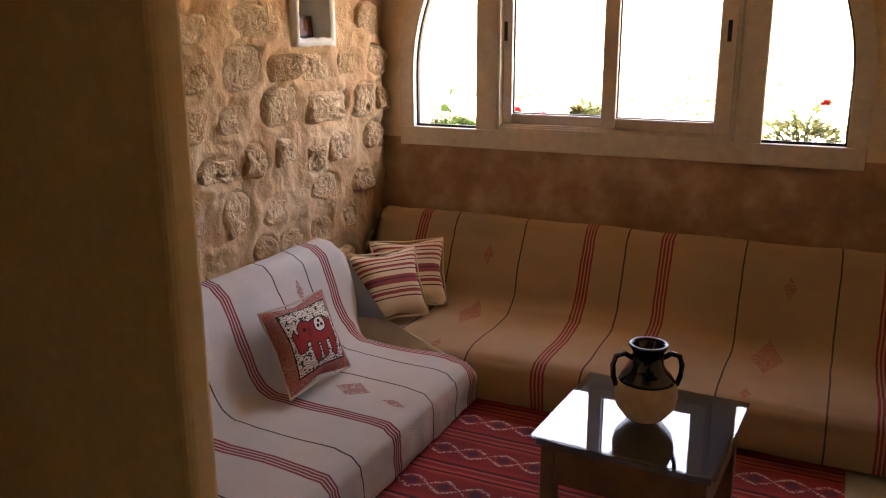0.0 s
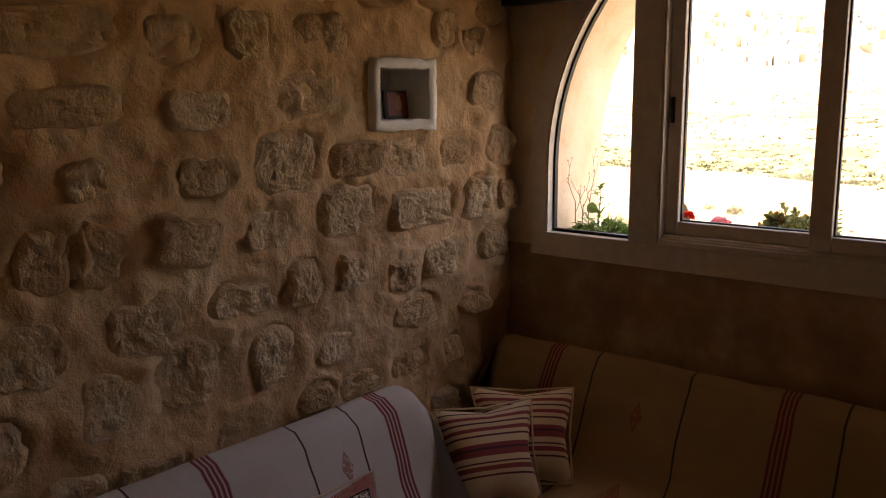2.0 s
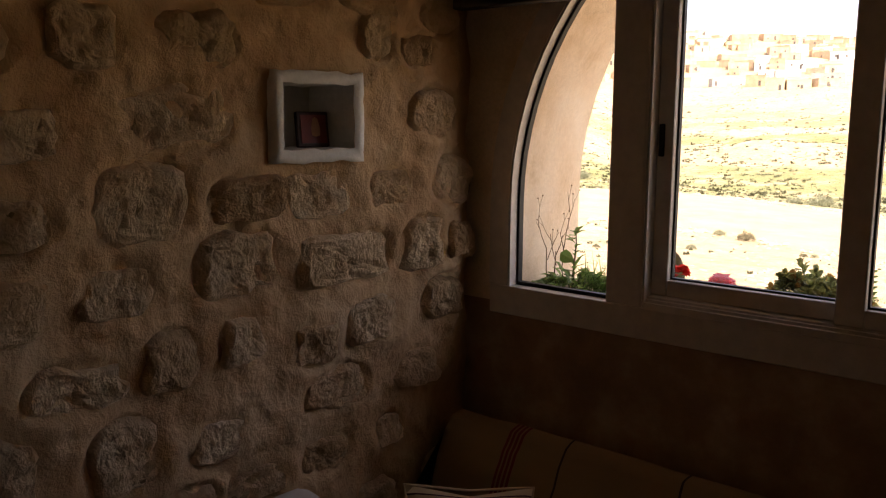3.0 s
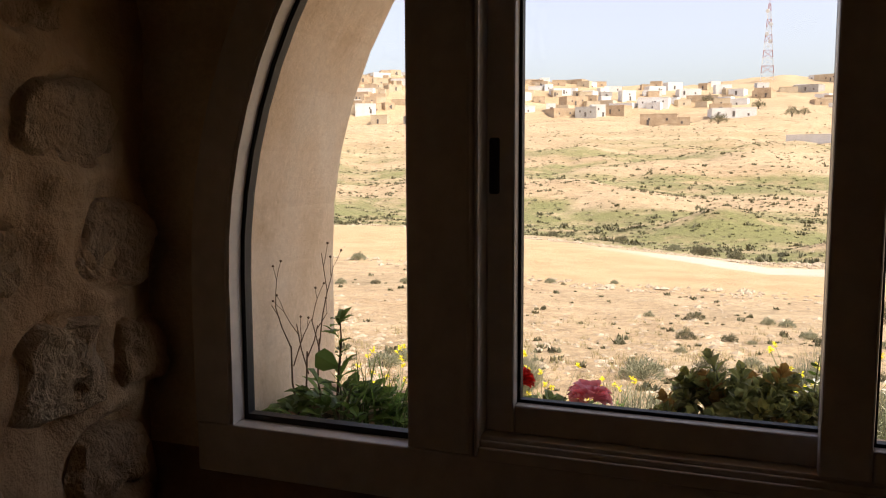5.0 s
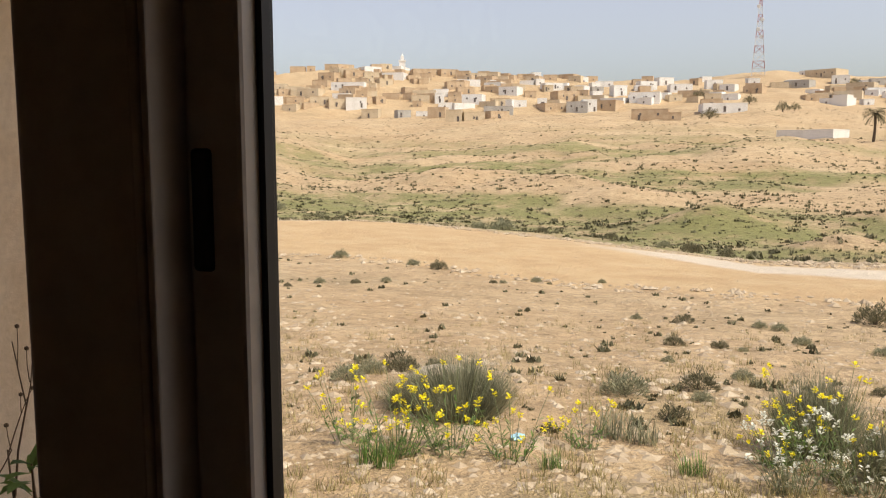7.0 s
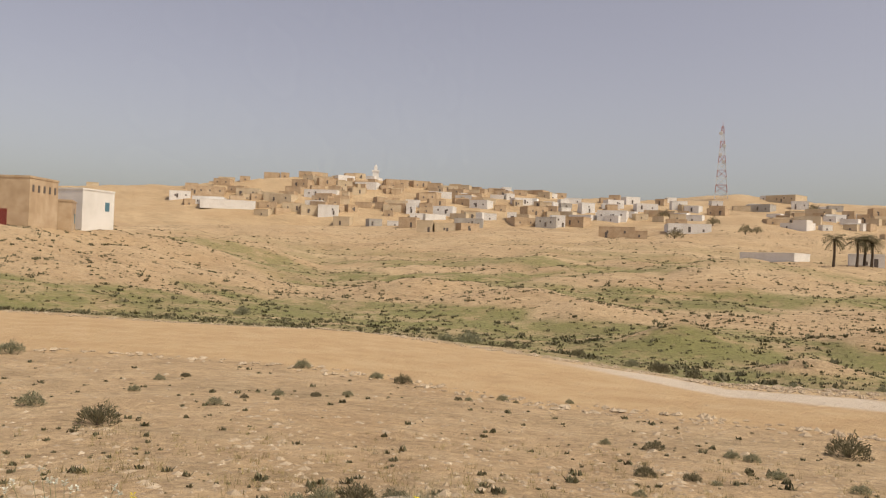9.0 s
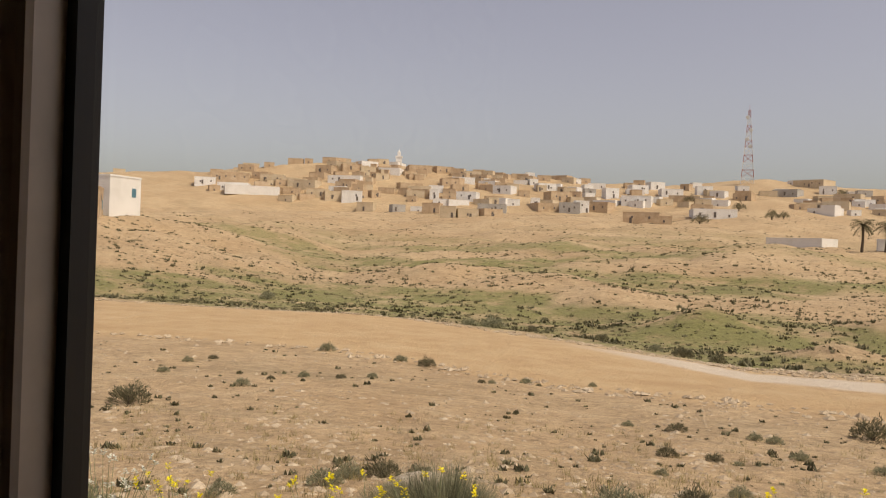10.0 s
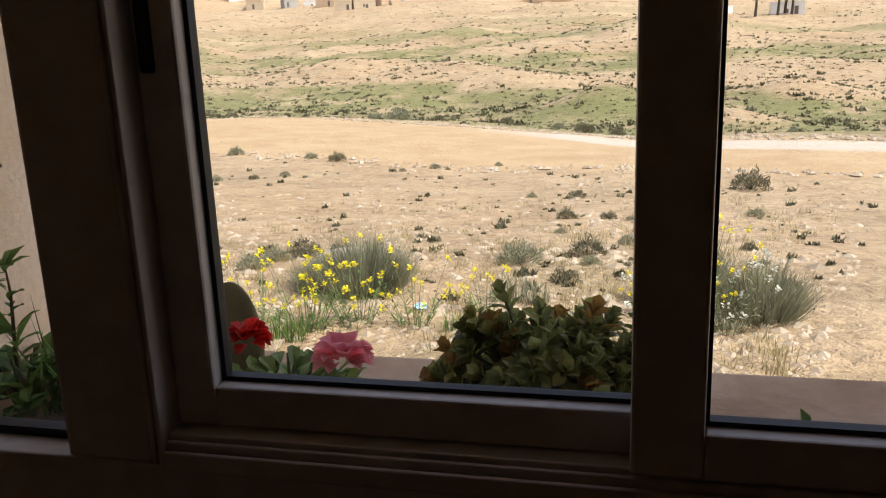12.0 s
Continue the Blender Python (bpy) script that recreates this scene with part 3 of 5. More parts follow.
for sx in (-1, 1):
    for sy in (-1, 1):
        part("leg", box_bm(*sorted((sx * 0.215, sx * 0.175)), *sorted((sy * 0.215, sy * 0.175)), 0.0, TZ - 0.03, 0.004), TABLE_WOOD, table)
for s in (-1, 1):
    part("apron", box_bm(-0.175, 0.175, *sorted((s * 0.21, s * 0.185)), TZ - 0.14, TZ - 0.03, 0.002), TABLE_WOOD, table)
    part("apron", box_bm(*sorted((s * 0.21, s * 0.185)), -0.175, 0.175, TZ - 0.14, TZ - 0.03, 0.002), TABLE_WOOD, table)
    part("stretcher", box_bm(-0.175, 0.175, *sorted((s * 0.205, s * 0.185)), 0.07, 0.095, 0.002), TABLE_WOOD, table)
CLAY = mottled("pale_clay", (0.42, 0.27, 0.17), (0.52, 0.36, 0.24), (0.58, 0.42, 0.3), 8.0, 0.55, 60, 0.3, 0.002)
GLAZE = plain("black_glaze", (0.012, 0.013, 0.018), 0.12)
jar = thing("clay_jar", "two-handled clay jar with a black glazed neck", "jar", (1.6, -1.48, 0.012 + TZ))
part("body", lathe_bm([(0.0001, 0.002), (0.03, 0.0), (0.053, 0.012), (0.077, 0.043), (0.084, 0.073), (0.08, 0.1), (0.066, 0.128)], 40), CLAY, jar, "pale unglazed clay belly", True)
part("neck", lathe_bm([(0.0745, 0.116), (0.0672, 0.129), (0.05, 0.147), (0.043, 0.163), (0.0415, 0.195), (0.045, 0.203), (0.052, 0.213), (0.052, 0.219), (0.044, 0.219), (0.038, 0.21), (0.036, 0.17), (0.0001, 0.16)], 40), GLAZE, jar, "glossy black glazed neck", True)
for s in (-1, 1):
    hp = [(s * 0.041, 0, 0.178), (s * 0.062, 0, 0.19), (s * 0.084, 0, 0.182), (s * 0.092, 0, 0.156), (s * 0.089, 0, 0.125), (s * 0.08, 0, 0.1)]
    h = part("handle", tube_bm(hp, 0.0075, 10), GLAZE, jar, "black glazed loop handle", True)
jar.rotation_euler = (0, 0, radians(24))


# ---- the land ----
EYE_X, EYE_Y = 0.87, -0.2
R_KNOTS = (0, 4, 8, 16, 24, 34, 46, 58, 75, 100, 160, 250, 350, 440, 520, 700, 4500)
LAND = {  # heights by bearing to the left of straight out of the window
    -12: (-0.4, -0.5, -0.9, -1.75, -2.1, -2.5, -4.0, -4.6, -4.1, -3.0, 0.0, 4.5, 13.0, 26.6, 42.0, 38.0, 10.0),
    -1: (-0.4, -0.5, -0.9, -1.8, -2.2, -2.8, -4.2, -4.6, -4.0, -2.0, 2.0, 8.7, 20.7, 34.0, 48.0, 40.0, 10.0),
    11: (-0.4, -0.5, -0.9, -1.85, -2.25, -2.4, -3.1, -4.6, -4.9, -2.9, 2.0, 9.0, 17.8, 39.8, 38.0, 34.0, 10.0),
    26: (-0.4, -0.5, -0.9, -1.7, -2.0, -2.2, -2.35, -3.4, -4.2, -3.8, -0.6, 6.7, 15.8, 44.6, 46.0, 38.0, 10.0),
    46: (-0.4, -0.5, -0.9, -1.6, -1.9, -2.1, -2.25, -2.4, -3.5, 0.8, 8.6, 10.0, 11.0, 30.0, 30.0, 25.0, 10.0),
}
TH_KNOTS = sorted(LAND)
BANK_IN = ((-12, 20), (-1, 21), (11, 22.5), (26, 27), (46, 34))
BANK_OUT = ((-12, 31), (-1, 33.5), (11, 40), (26, 49), (46, 58))


MOUNDS = ((2.0, 66, 2.0, 4.2), (-6.0, 50, 1.3, 3.2), (12.5, 95, 2.2, 8.0), (8.0, 84, 1.6, 5.0), (-10.0, 70, 1.6, 5.0), (20.0, 110, 2.0, 9.0))


def curve_at(table, th):
    return float(np.interp(th, [a for a, _ in table], [b for _, b in table]))


def land(th, r, rough=True):
    """Height of the ground at a bearing and a distance from the window."""
    rr = math.log(r + 6)
    knots = [math.log(k + 6) for k in R_KNOTS]
    hs = [float(np.interp(rr, knots, LAND[k])) for k in TH_KNOTS]
    z = float(np.interp(th, TH_KNOTS, hs)) - 0.003 * max(0.0, min(r, 700) - 60)
    if rough:
        x, y = -r * math.sin(radians(th)), r * math.cos(radians(th))
        bench = 1.0
        if curve_at(BANK_IN, th) < r < curve_at(BANK_OUT, th):
            bench = 0.3
        z += bench * 0.06 * noise.noise((x * 0.6, y * 0.6, 0.5)) * min(1, r / 6) + bench * 0.02 * noise.noise((x * 2.3, y * 2.3, 4.5)) * min(1, r / 4)
        for mt, mr, mh, mw in MOUNDS:
            mx, my = -mr * math.sin(radians(mt)), mr * math.cos(radians(mt))
            z += mh * math.exp(-(((x - mx) ** 2 + (y - my) ** 2) / (mw * mw)) ** 0.8)
        if r > 55:
            far = min(1.0, (r - 55) / 60)
            z += far * (0.016 * r) * noise.fractal((x * 0.022, y * 0.022, 2.5), 0.7, 2.1, 4) * (0.6 if r < 260 else 0.25)
            z += far * (1.3 * abs(noise.noise((x * 0.07, y * 0.07, 9.5))) + 0.35 * noise.noise((x * 0.25, y * 0.25, 2.5))) * (1 if r < 300 else 0.4)
    return z


def spot(th, r, lift=0.0):
    return Vector((EYE_X - r * math.sin(radians(th)), EYE_Y + r * math.cos(radians(th)), land(th, r) + lift))


def ground_material():
    m, t, b = material("desert_soil", 0.95)
    v = coords(t)
    zone = t.nodes.new("ShaderNodeAttribute")
    zone.attribute_name = "zone"
    sep = t.nodes.new("ShaderNodeSeparateColor")
    t.links.new(zone.outputs["Color"], sep.inputs[0])
    broad, mid, fine, tiny = noise_tex(t, v, 0.05, 5.0), noise_tex(t, v, 0.7, 6.0, 0.7), noise_tex(t, v, 5.0, 6.0, 0.7), noise_tex(t, v, 0.22, 8.0, 0.75)
    col = ramp(t, mid, [(0.3, (0.33, 0.215, 0.115)), (0.5, (0.48, 0.33, 0.185)), (0.7, (0.57, 0.43, 0.27))])
    col = mix(t, 0.5, col, ramp(t, broad, [(0.35, (0.42, 0.29, 0.17)), (0.65, (0.56, 0.43, 0.28))]))
    col = mix(t, 0.45, col, mix(t, 1.0, col, ramp(t, fine, [(0.38, (0.5, 0.47, 0.43)), (0.52, (1.1, 1.1, 1.08))]), "MULTIPLY"))
    col = mix(t, math_node(t, "MULTIPLY", sep.outputs[0], 0.8), col, ramp(t, mid, [(0.3, (0.5, 0.325, 0.165)), (0.5, (0.57, 0.39, 0.21)), (0.7, (0.62, 0.45, 0.26))]))
    patchy = ramp(t, tiny, [(0.36, (0, 0, 0)), (0.52, (1, 1, 1))])
    bw = t.nodes.new("ShaderNodeRGBToBW")
    t.links.new(patchy, bw.inputs[0])
    col = mix(t, math_node(t, "MULTIPLY", math_node(t, "MULTIPLY", sep.outputs[1], 0.9), bw.outputs[0]), col, ramp(t, fine, [(0.3, (0.1, 0.11, 0.03)), (0.7, (0.25, 0.25, 0.085))]))
    col = mix(t, math_node(t, "MULTIPLY", sep.outputs[2], 0.9), col, ramp(t, fine, [(0.3, (0.6, 0.5, 0.39)), (0.7, (0.7, 0.62, 0.52))]))
    streak = ramp(t, noise_tex(t, coords(t, "Object", (0.6, 1.8, 1)), 0.9, 9.0, 0.75), [(0.55, (0, 0, 0)), (0.68, (1, 1, 1))])
    streak = mix(t, 1.0, streak, ramp(t, noise_tex(t, coords(t, "Object", (0.6, 1.6, 1)), 0.13, 9.0, 0.8), [(0.5, (0, 0, 0)), (0.66, (1, 1, 1))]), "LIGHTEN")
    bw2 = t.nodes.new("ShaderNodeRGBToBW")
    t.links.new(streak, bw2.inputs[0])
    bare = math_node(t, "SUBTRACT", 1.0, math_node(t, "MAXIMUM", sep.outputs[0], sep.outputs[2]))
    col = mix(t, math_node(t, "MULTIPLY", math_node(t, "MULTIPLY", bw2.outputs[0], bare), 0.58), col, ramp(t, fine, [(0.35, (0.16, 0.12, 0.065)), (0.65, (0.3, 0.23, 0.13))]))
    crumbs = noise_tex(t, coords(t, "Object", (0.8, 1.3, 1)), 1.7, 10.0, 0.85)  # stones and clods, light and dark
    col = mix(t, math_node(t, "MULTIPLY", bare, 0.75), col, mix(t, 1.0, col, ramp(t, crumbs, [(0.36, (0.5, 0.48, 0.44)), (0.44, (0.98, 0.98, 0.97)), (0.56, (1.1, 1.1, 1.1)), (0.66, (1.4, 1.42, 1.44))]), "MULTIPLY"))
    t.links.new(col, b.inputs["Base Color"])
    bump(t, b, math_node(t, "ADD", math_node(t, "ADD", fine, mid), math_node(t, "MULTIPLY", tiny, 5.0)), 0.9, 0.12)
    return m


SOIL = ground_material()


def ground():
    ths = [-180 + 6 * k for k in range(24)] + list(np.arange(-36, 78, 0.25)) + [78 + 6 * k for k in range(18)]
    rs = [0.05]
    while rs[-1] < 4400:
        rs.append(rs[-1] + max(0.18, rs[-1] * 0.022))
    verts, zones, faces = [], [], []
    for th in ths:
        cth = max(-60, min(80, th))
        b_in, b_out = curve_at(BANK_IN, cth), curve_at(BANK_OUT, cth)
        for r in rs:
            p = spot(th, r) if -40 < th < 85 else Vector((EYE_X - r * math.sin(radians(th)), EYE_Y + r * math.cos(radians(th)), max(-0.5, land(cth, r, False) * 0.2) - 0.2))
            wob = 1.6 * noise.noise((p.x * 0.12, p.y * 0.12, 7)) + 0.8 * noise.noise((p.x * 0.5, p.y * 0.5, 3))
            orange = smooth(b_in - 0.8, b_in + 0.8, r + wob) * (1 - smooth(b_out - 0.6, b_out + 0.6, r))
            road = smooth(b_out - 5.2, b_out - 4.4, r + 0.2 * wob) * (1 - smooth(b_out - 1.8, b_out - 1.2, r + 0.2 * wob)) * (1 - smooth(4, 13, cth))
            g = noise.fractal((p.x * 0.02, p.y * 0.06, 1.2), 0.8, 2.0, 3)
            for mt, mr, mh, mw in MOUNDS:
                g -= 0.9 * math.exp(-((p - spot(mt, mr)).to_2d().length / mw) ** 2) if r > 40 and abs(th - mt) < 12 else 0
            green = smooth(b_out - 0.5, b_out + 3, r) * (1 - smooth(120, 260, r)) * smooth(-0.12, 0.12, g + 0.5 * math.exp(-((r - b_out - 25) / 32) ** 2) - 0.02 - 0.3 * smooth(30, 50, cth))
            green = max(green, 0.55 * smooth(0.1, 0.5, noise.noise((p.x * 0.35, p.y * 0.35, 6))) * (1 - smooth(5, 9, r)))
            verts.append(p)
            zones.append((orange, green, road, 1))
    n = len(rs)
    for i in range(len(ths)):
        k = (i + 1) % len(ths)
        for j in range(n - 1):
            faces.append((i * n + j, i * n + j + 1, k * n + j + 1, k * n + j))
    g = link_mesh("ground", verts, faces, SOIL, smooth=True)
    layer = g.data.color_attributes.new("zone", "FLOAT_COLOR", "POINT")
    layer.data.foreach_set("color", np.array(zones, dtype=np.float32).ravel())
    return tagged(g, "dry sandy desert slope with an orange graded bank and green valley", "ground", kind="structure")


ground()


# ---- cushions ----
def cushion(name, label, corners, mat, thick=0.055, extra=None):
    """A stuffed square cushion between its four corners: bottom left, bottom right, top right, top left."""
    bl, br, tr, tl = [Vector(c) for c in corners]
    base = (bl + br) / 2
    ob = thing(name, label, "cushion", base)
    n = ((br - bl).cross(tl - bl)).normalized()
    N, verts, faces = 14, [], []
    for side in (1, -1):
        for i in range(N + 1):
            for j in range(N + 1):
                u, v = i / N, j / N
                p = bl.lerp(br, u).lerp(tl.lerp(tr, u), v)
                bulge = (max(0.0, 1 - abs(2 * u - 1) ** 2.6) * max(0.0, 1 - abs(2 * v - 1) ** 2.6)) ** 0.55
                inset = 0.035 * ((1 - abs(2 * u - 1)) * abs(2 * v - 1) ** 3 * 0.8)
                inset2 = 0.035 * ((1 - abs(2 * v - 1)) * abs(2 * u - 1) ** 3 * 0.8)
                p = p + (tl - bl).normalized() * inset * (1 if v < 0.5 else -1) + (br - bl).normalized() * inset2 * (1 if u < 0.5 else -1)
                wrinkle = 0.004 * noise.noise((u * 5 + len(label), v * 5, side))
                verts.append(p + n * side * (bulge * (thick + wrinkle)) - base)
    m = (N + 1) ** 2
    for i in range(N):
        for j in range(N):
            a, b, c, d = i * (N + 1) + j, (i + 1) * (N + 1) + j, (i + 1) * (N + 1) + j + 1, i * (N + 1) + j + 1
            faces += [(a, b, c, d), (m + a, m + d, m + c, m + b)]
    cover = link_mesh("cover", verts, faces, mat, ob, smooth=True)
    uv = cover.data.uv_layers.new(name="cloth")
    for loop in cover.data.loops:
        k = loop.vertex_index % m
        uv.data[loop.index].uv = (k // (N + 1) / N, k % (N + 1) / N)
    edge = [bl.lerp(br, k / 10) for k in range(10)] + [br.lerp(tr, k / 10) for k in range(10)] + [tr.lerp(tl, k / 10) for k in range(10)] + [tl.lerp(bl, k / 10) for k in range(11)]
    mid = (bl + br + tr + tl) / 4
    pts = []
    for k, p in enumerate(edge):
        f = abs((k % 10) / 10 * 2 - 1)
        pts.append(p.lerp(mid, 0.075 * (1 - f)) - base)
    part("piping", tube_bm(pts, 0.0035, 6), extra or mat, ob)
    return ob


def uv_cloth(name):
    m, t, b = material(name, 0.95)
    c = t.nodes.new("ShaderNodeTexCoord")
    sep = t.nodes.new("ShaderNodeSeparateXYZ")
    t.links.new(c.outputs["UV"], sep.inputs[0])
    return m, t, b, c.outputs["UV"], sep.outputs[0], sep.outputs[1]


def striped_cloth():
    m, t, b, uv, u, v = uv_cloth("striped_cushion_cloth")
    w = math_node(t, "ADD", v, math_node(t, "MULTIPLY", noise_tex(t, uv, 5.0, 2.0), 0.006))
    cream, red, dark = (0.62, 0.48, 0.34), (0.26, 0.05, 0.06), (0.1, 0.03, 0.045)
    stops = [(0.0, cream), (0.24, dark), (0.26, cream), (0.3, red), (0.345, cream), (0.37, dark), (0.385, cream), (0.44, red), (0.5, dark), (0.52, red), (0.56, cream), (0.63, dark), (0.65, cream), (0.69, red), (0.73, cream), (0.77, dark), (0.79, cream), (0.83, red), (0.87, cream), (0.915, dark), (0.93, cream)]
    col = ramp(t, w, stops)
    col.node.color_ramp.interpolation = "CONSTANT"
    t.links.new(col, b.inputs["Base Color"])
    bump(t, b, noise_tex(t, uv, 120.0, 3.0), 0.3, 0.003)
    return m


def embroidered_cloth():
    m, t, b, uv, u, v = uv_cloth("embroidered_cushion_cloth")
    white, red, black, green = (0.66, 0.6, 0.52), (0.28, 0.016, 0.012), (0.015, 0.01, 0.01), (0.03, 0.06, 0.03)
    du, dv = math_node(t, "ABSOLUTE", math_node(t, "SUBTRACT", u, 0.5)), math_node(t, "ABSOLUTE", math_node(t, "SUBTRACT", v, 0.5))
    rim = math_node(t, "GREATER_THAN", math_node(t, "MAXIMUM", du, dv), 0.37)
    curl = t.nodes.new("ShaderNodeTexWave")
    curl.wave_type = "RINGS"
    curl.inputs["Scale"].default_value, curl.inputs["Distortion"].default_value, curl.inputs["Detail Scale"].default_value = 9.0, 9.0, 2.2
    t.links.new(uv, curl.inputs["Vector"])
    vine = math_node(t, "GREATER_THAN", curl.outputs["Fac"], 0.84)
    col = mix(t, vine, white, black)
    leaves = math_node(t, "GREATER_THAN", noise_tex(t, uv, 17.0, 1.0), 0.62)
    col = mix(t, leaves, col, green)
    scroll = math_node(t, "GREATER_THAN", math_node(t, "SINE", math_node(t, "MULTIPLY", curl.outputs["Fac"], 9.0)), 0.72)
    col = mix(t, rim, col, mix(t, scroll, red, (0.5, 0.43, 0.36)))
    col = mix(t, math_node(t, "COMPARE", math_node(t, "MAXIMUM", du, dv), 0.375, 0.008), col, black)

    def blob(cu, cv, ru, rv):
        a = math_node(t, "POWER", math_node(t, "DIVIDE", math_node(t, "ABSOLUTE", math_node(t, "SUBTRACT", u, cu)), ru), 2.4)
        c = math_node(t, "POWER", math_node(t, "DIVIDE", math_node(t, "ABSOLUTE", math_node(t, "SUBTRACT", v, cv)), rv), 2.4)
        return math_node(t, "LESS_THAN", math_node(t, "ADD", a, c), 1.0)

    def beast(grow):
        total = 0.0
        for cu, cv, ru, rv in ((0.59, 0.54, 0.2, 0.14), (0.38, 0.58, 0.095, 0.12), (0.29, 0.48, 0.045, 0.1), (0.245, 0.42, 0.05, 0.05), (0.215, 0.52, 0.03, 0.09), (0.44, 0.34, 0.045, 0.14), (0.57, 0.34, 0.04, 0.13), (0.73, 0.35, 0.045, 0.16), (0.8, 0.47, 0.016, 0.13)):
            total = math_node(t, "MAXIMUM", total, blob(cu, cv, ru + grow, rv + grow))
        return total

    col = mix(t, beast(0.014), col, black)
    col = mix(t, beast(0.0), col, red)
    col = mix(t, blob(0.61, 0.6, 0.095, 0.095), col, black)
    col = mix(t, blob(0.61, 0.6, 0.08, 0.08), col, white)
    for cu, cv in ((0.61, 0.635), (0.58, 0.585), (0.64, 0.585), (0.37, 0.6)):
        col = mix(t, blob(cu, cv, 0.022, 0.022), col, black)
    col = mix(t, blob(0.43, 0.56, 0.03, 0.06), col, (0.2, 0.012, 0.01))
    t.links.new(col, b.inputs["Base Color"])
    bump(t, b, noise_tex(t, uv, 90.0, 4.0), 0.5, 0.004)
    return m


STRIPED, EMBROIDERED = striped_cloth(), embroidered_cloth()
CREAM = plain("cream_piping", (0.6, 0.5, 0.4), 0.9)
cushion("cushion", "square cushion with red stripes, propped on the sofa corner", [(0.33, -0.80, 0.235), (0.49, -0.55, 0.225), (0.345, -0.40, 0.475), (0.175, -0.685, 0.478)], STRIPED, 0.06)
cushion("cushion", "square red-striped cushion behind another in the corner", [(0.325, -0.60, 0.23), (0.505, -0.40, 0.225), (0.42, -0.26, 0.49), (0.15, -0.47, 0.49)], STRIPED, 0.055)
cushion("cushion", "embroidered cushion with red motif and scrolled border", [(0.468, -1.528, 0.235), (0.497, -1.204, 0.235), (0.325, -1.11, 0.475), (0.29, -1.445, 0.478)], EMBROIDERED, 0.055, CREAM)

# ---- planter outside the window ----
EARTH = mottled("planter_earth", (0.03, 0.022, 0.015), (0.05, 0.037, 0.025), (0.08, 0.06, 0.04), 12.0, 0.95, 80, 0.9, 0.01)
planter = thing("window_planter", "rendered planter ledge outside the window, full of earth", "planter", (1.086, 0.24, 0.86))
part("curb", box_bm(-0.98, 0.98, 0.01, 0.17, -0.05, 0.06, 0.012, 3), mottled("worn_parapet", (0.36, 0.24, 0.15), (0.46, 0.32, 0.21), (0.55, 0.41, 0.29), 6.0, 0.95, 50, 0.5, 0.006), planter, "worn tan parapet")
part("ledge", box_bm(-0.95, 0.95, -0.168, -0.13, 0.0, 0.036, 0.006), PLASTER_OUT, planter)


def earth():
    bm = bmesh.new()
    bmesh.ops.create_grid(bm, x_segments=90, y_segments=8, size=1.0, matrix=Matrix.LocRotScale((0, -0.062, 0.042), None, (0.95, 0.1, 1)))
    for v in bm.verts:
        v.co.z += 0.014 * noise.noise((v.co.x * 9, v.co.y * 9, 1)) + 0.006 * noise.noise((v.co.x * 30, v.co.y * 30, 1))
    return part("earth", bm, EARTH, planter, "dark planting earth", True)


earth()


def leaf_material(name, dark, light, rough=0.5):
    m, t, b = material(name, rough)
    geo = t.nodes.new("ShaderNodeNewGeometry")
    col = ramp(t, geo.outputs["Random Per Island"], [(0.0, dark), (0.6, light), (1.0, tuple(c * 1.5 for c in light))])
    t.links.new(col, b.inputs["Base Color"])
    b.inputs["Subsurface Weight"].default_value = 0.0
    tr = node(t, "ShaderNodeBsdfTranslucent")
    t.links.new(col, tr.inputs[0])
    both = t.nodes.new("ShaderNodeMixShader")
    both.inputs[0].default_value = 0.42
    t.links.new(b.outputs[0], both.inputs[1])
    t.links.new(tr.outputs[0], both.inputs[2])
    t.links.new(both.outputs[0], t.nodes["Material Output"].inputs[0])
    return m


LEAF_DARK = leaf_material("leaf_dark_green", (0.1, 0.13, 0.04), (0.28, 0.3, 0.1))
LEAF_OLIVE = leaf_material("leaf_olive", (0.12, 0.13, 0.03), (0.32, 0.3, 0.08))
LEAF_FRESH = leaf_material("leaf_fresh_green", (0.06, 0.11, 0.03), (0.16, 0.26, 0.06))
LEAF_GREY = leaf_material("leaf_grey_green", (0.16, 0.165, 0.1), (0.32, 0.31, 0.2), 0.8)
LEAF_SCRUB = leaf_material("leaf_scrub", (0.09, 0.085, 0.05), (0.19, 0.17, 0.1), 0.85)
STEM = plain("dry_stem", (0.12, 0.075, 0.045), 0.8)
STEM_GREEN = plain("green_stem", (0.17, 0.2, 0.09), 0.7)
PETAL_RED = leaf_material("petal_red", (0.45, 0.02, 0.015), (0.7, 0.04, 0.03))
PETAL_PINK = leaf_material("petal_pink", (0.85, 0.3, 0.36), (0.95, 0.5, 0.54))
PETAL_YELLOW = leaf_material("petal_yellow", (0.75, 0.62, 0.015), (0.86, 0.76, 0.03))
PETAL_WHITE = leaf_material("petal_white", (0.5, 0.5, 0.42), (0.75, 0.75, 0.66))


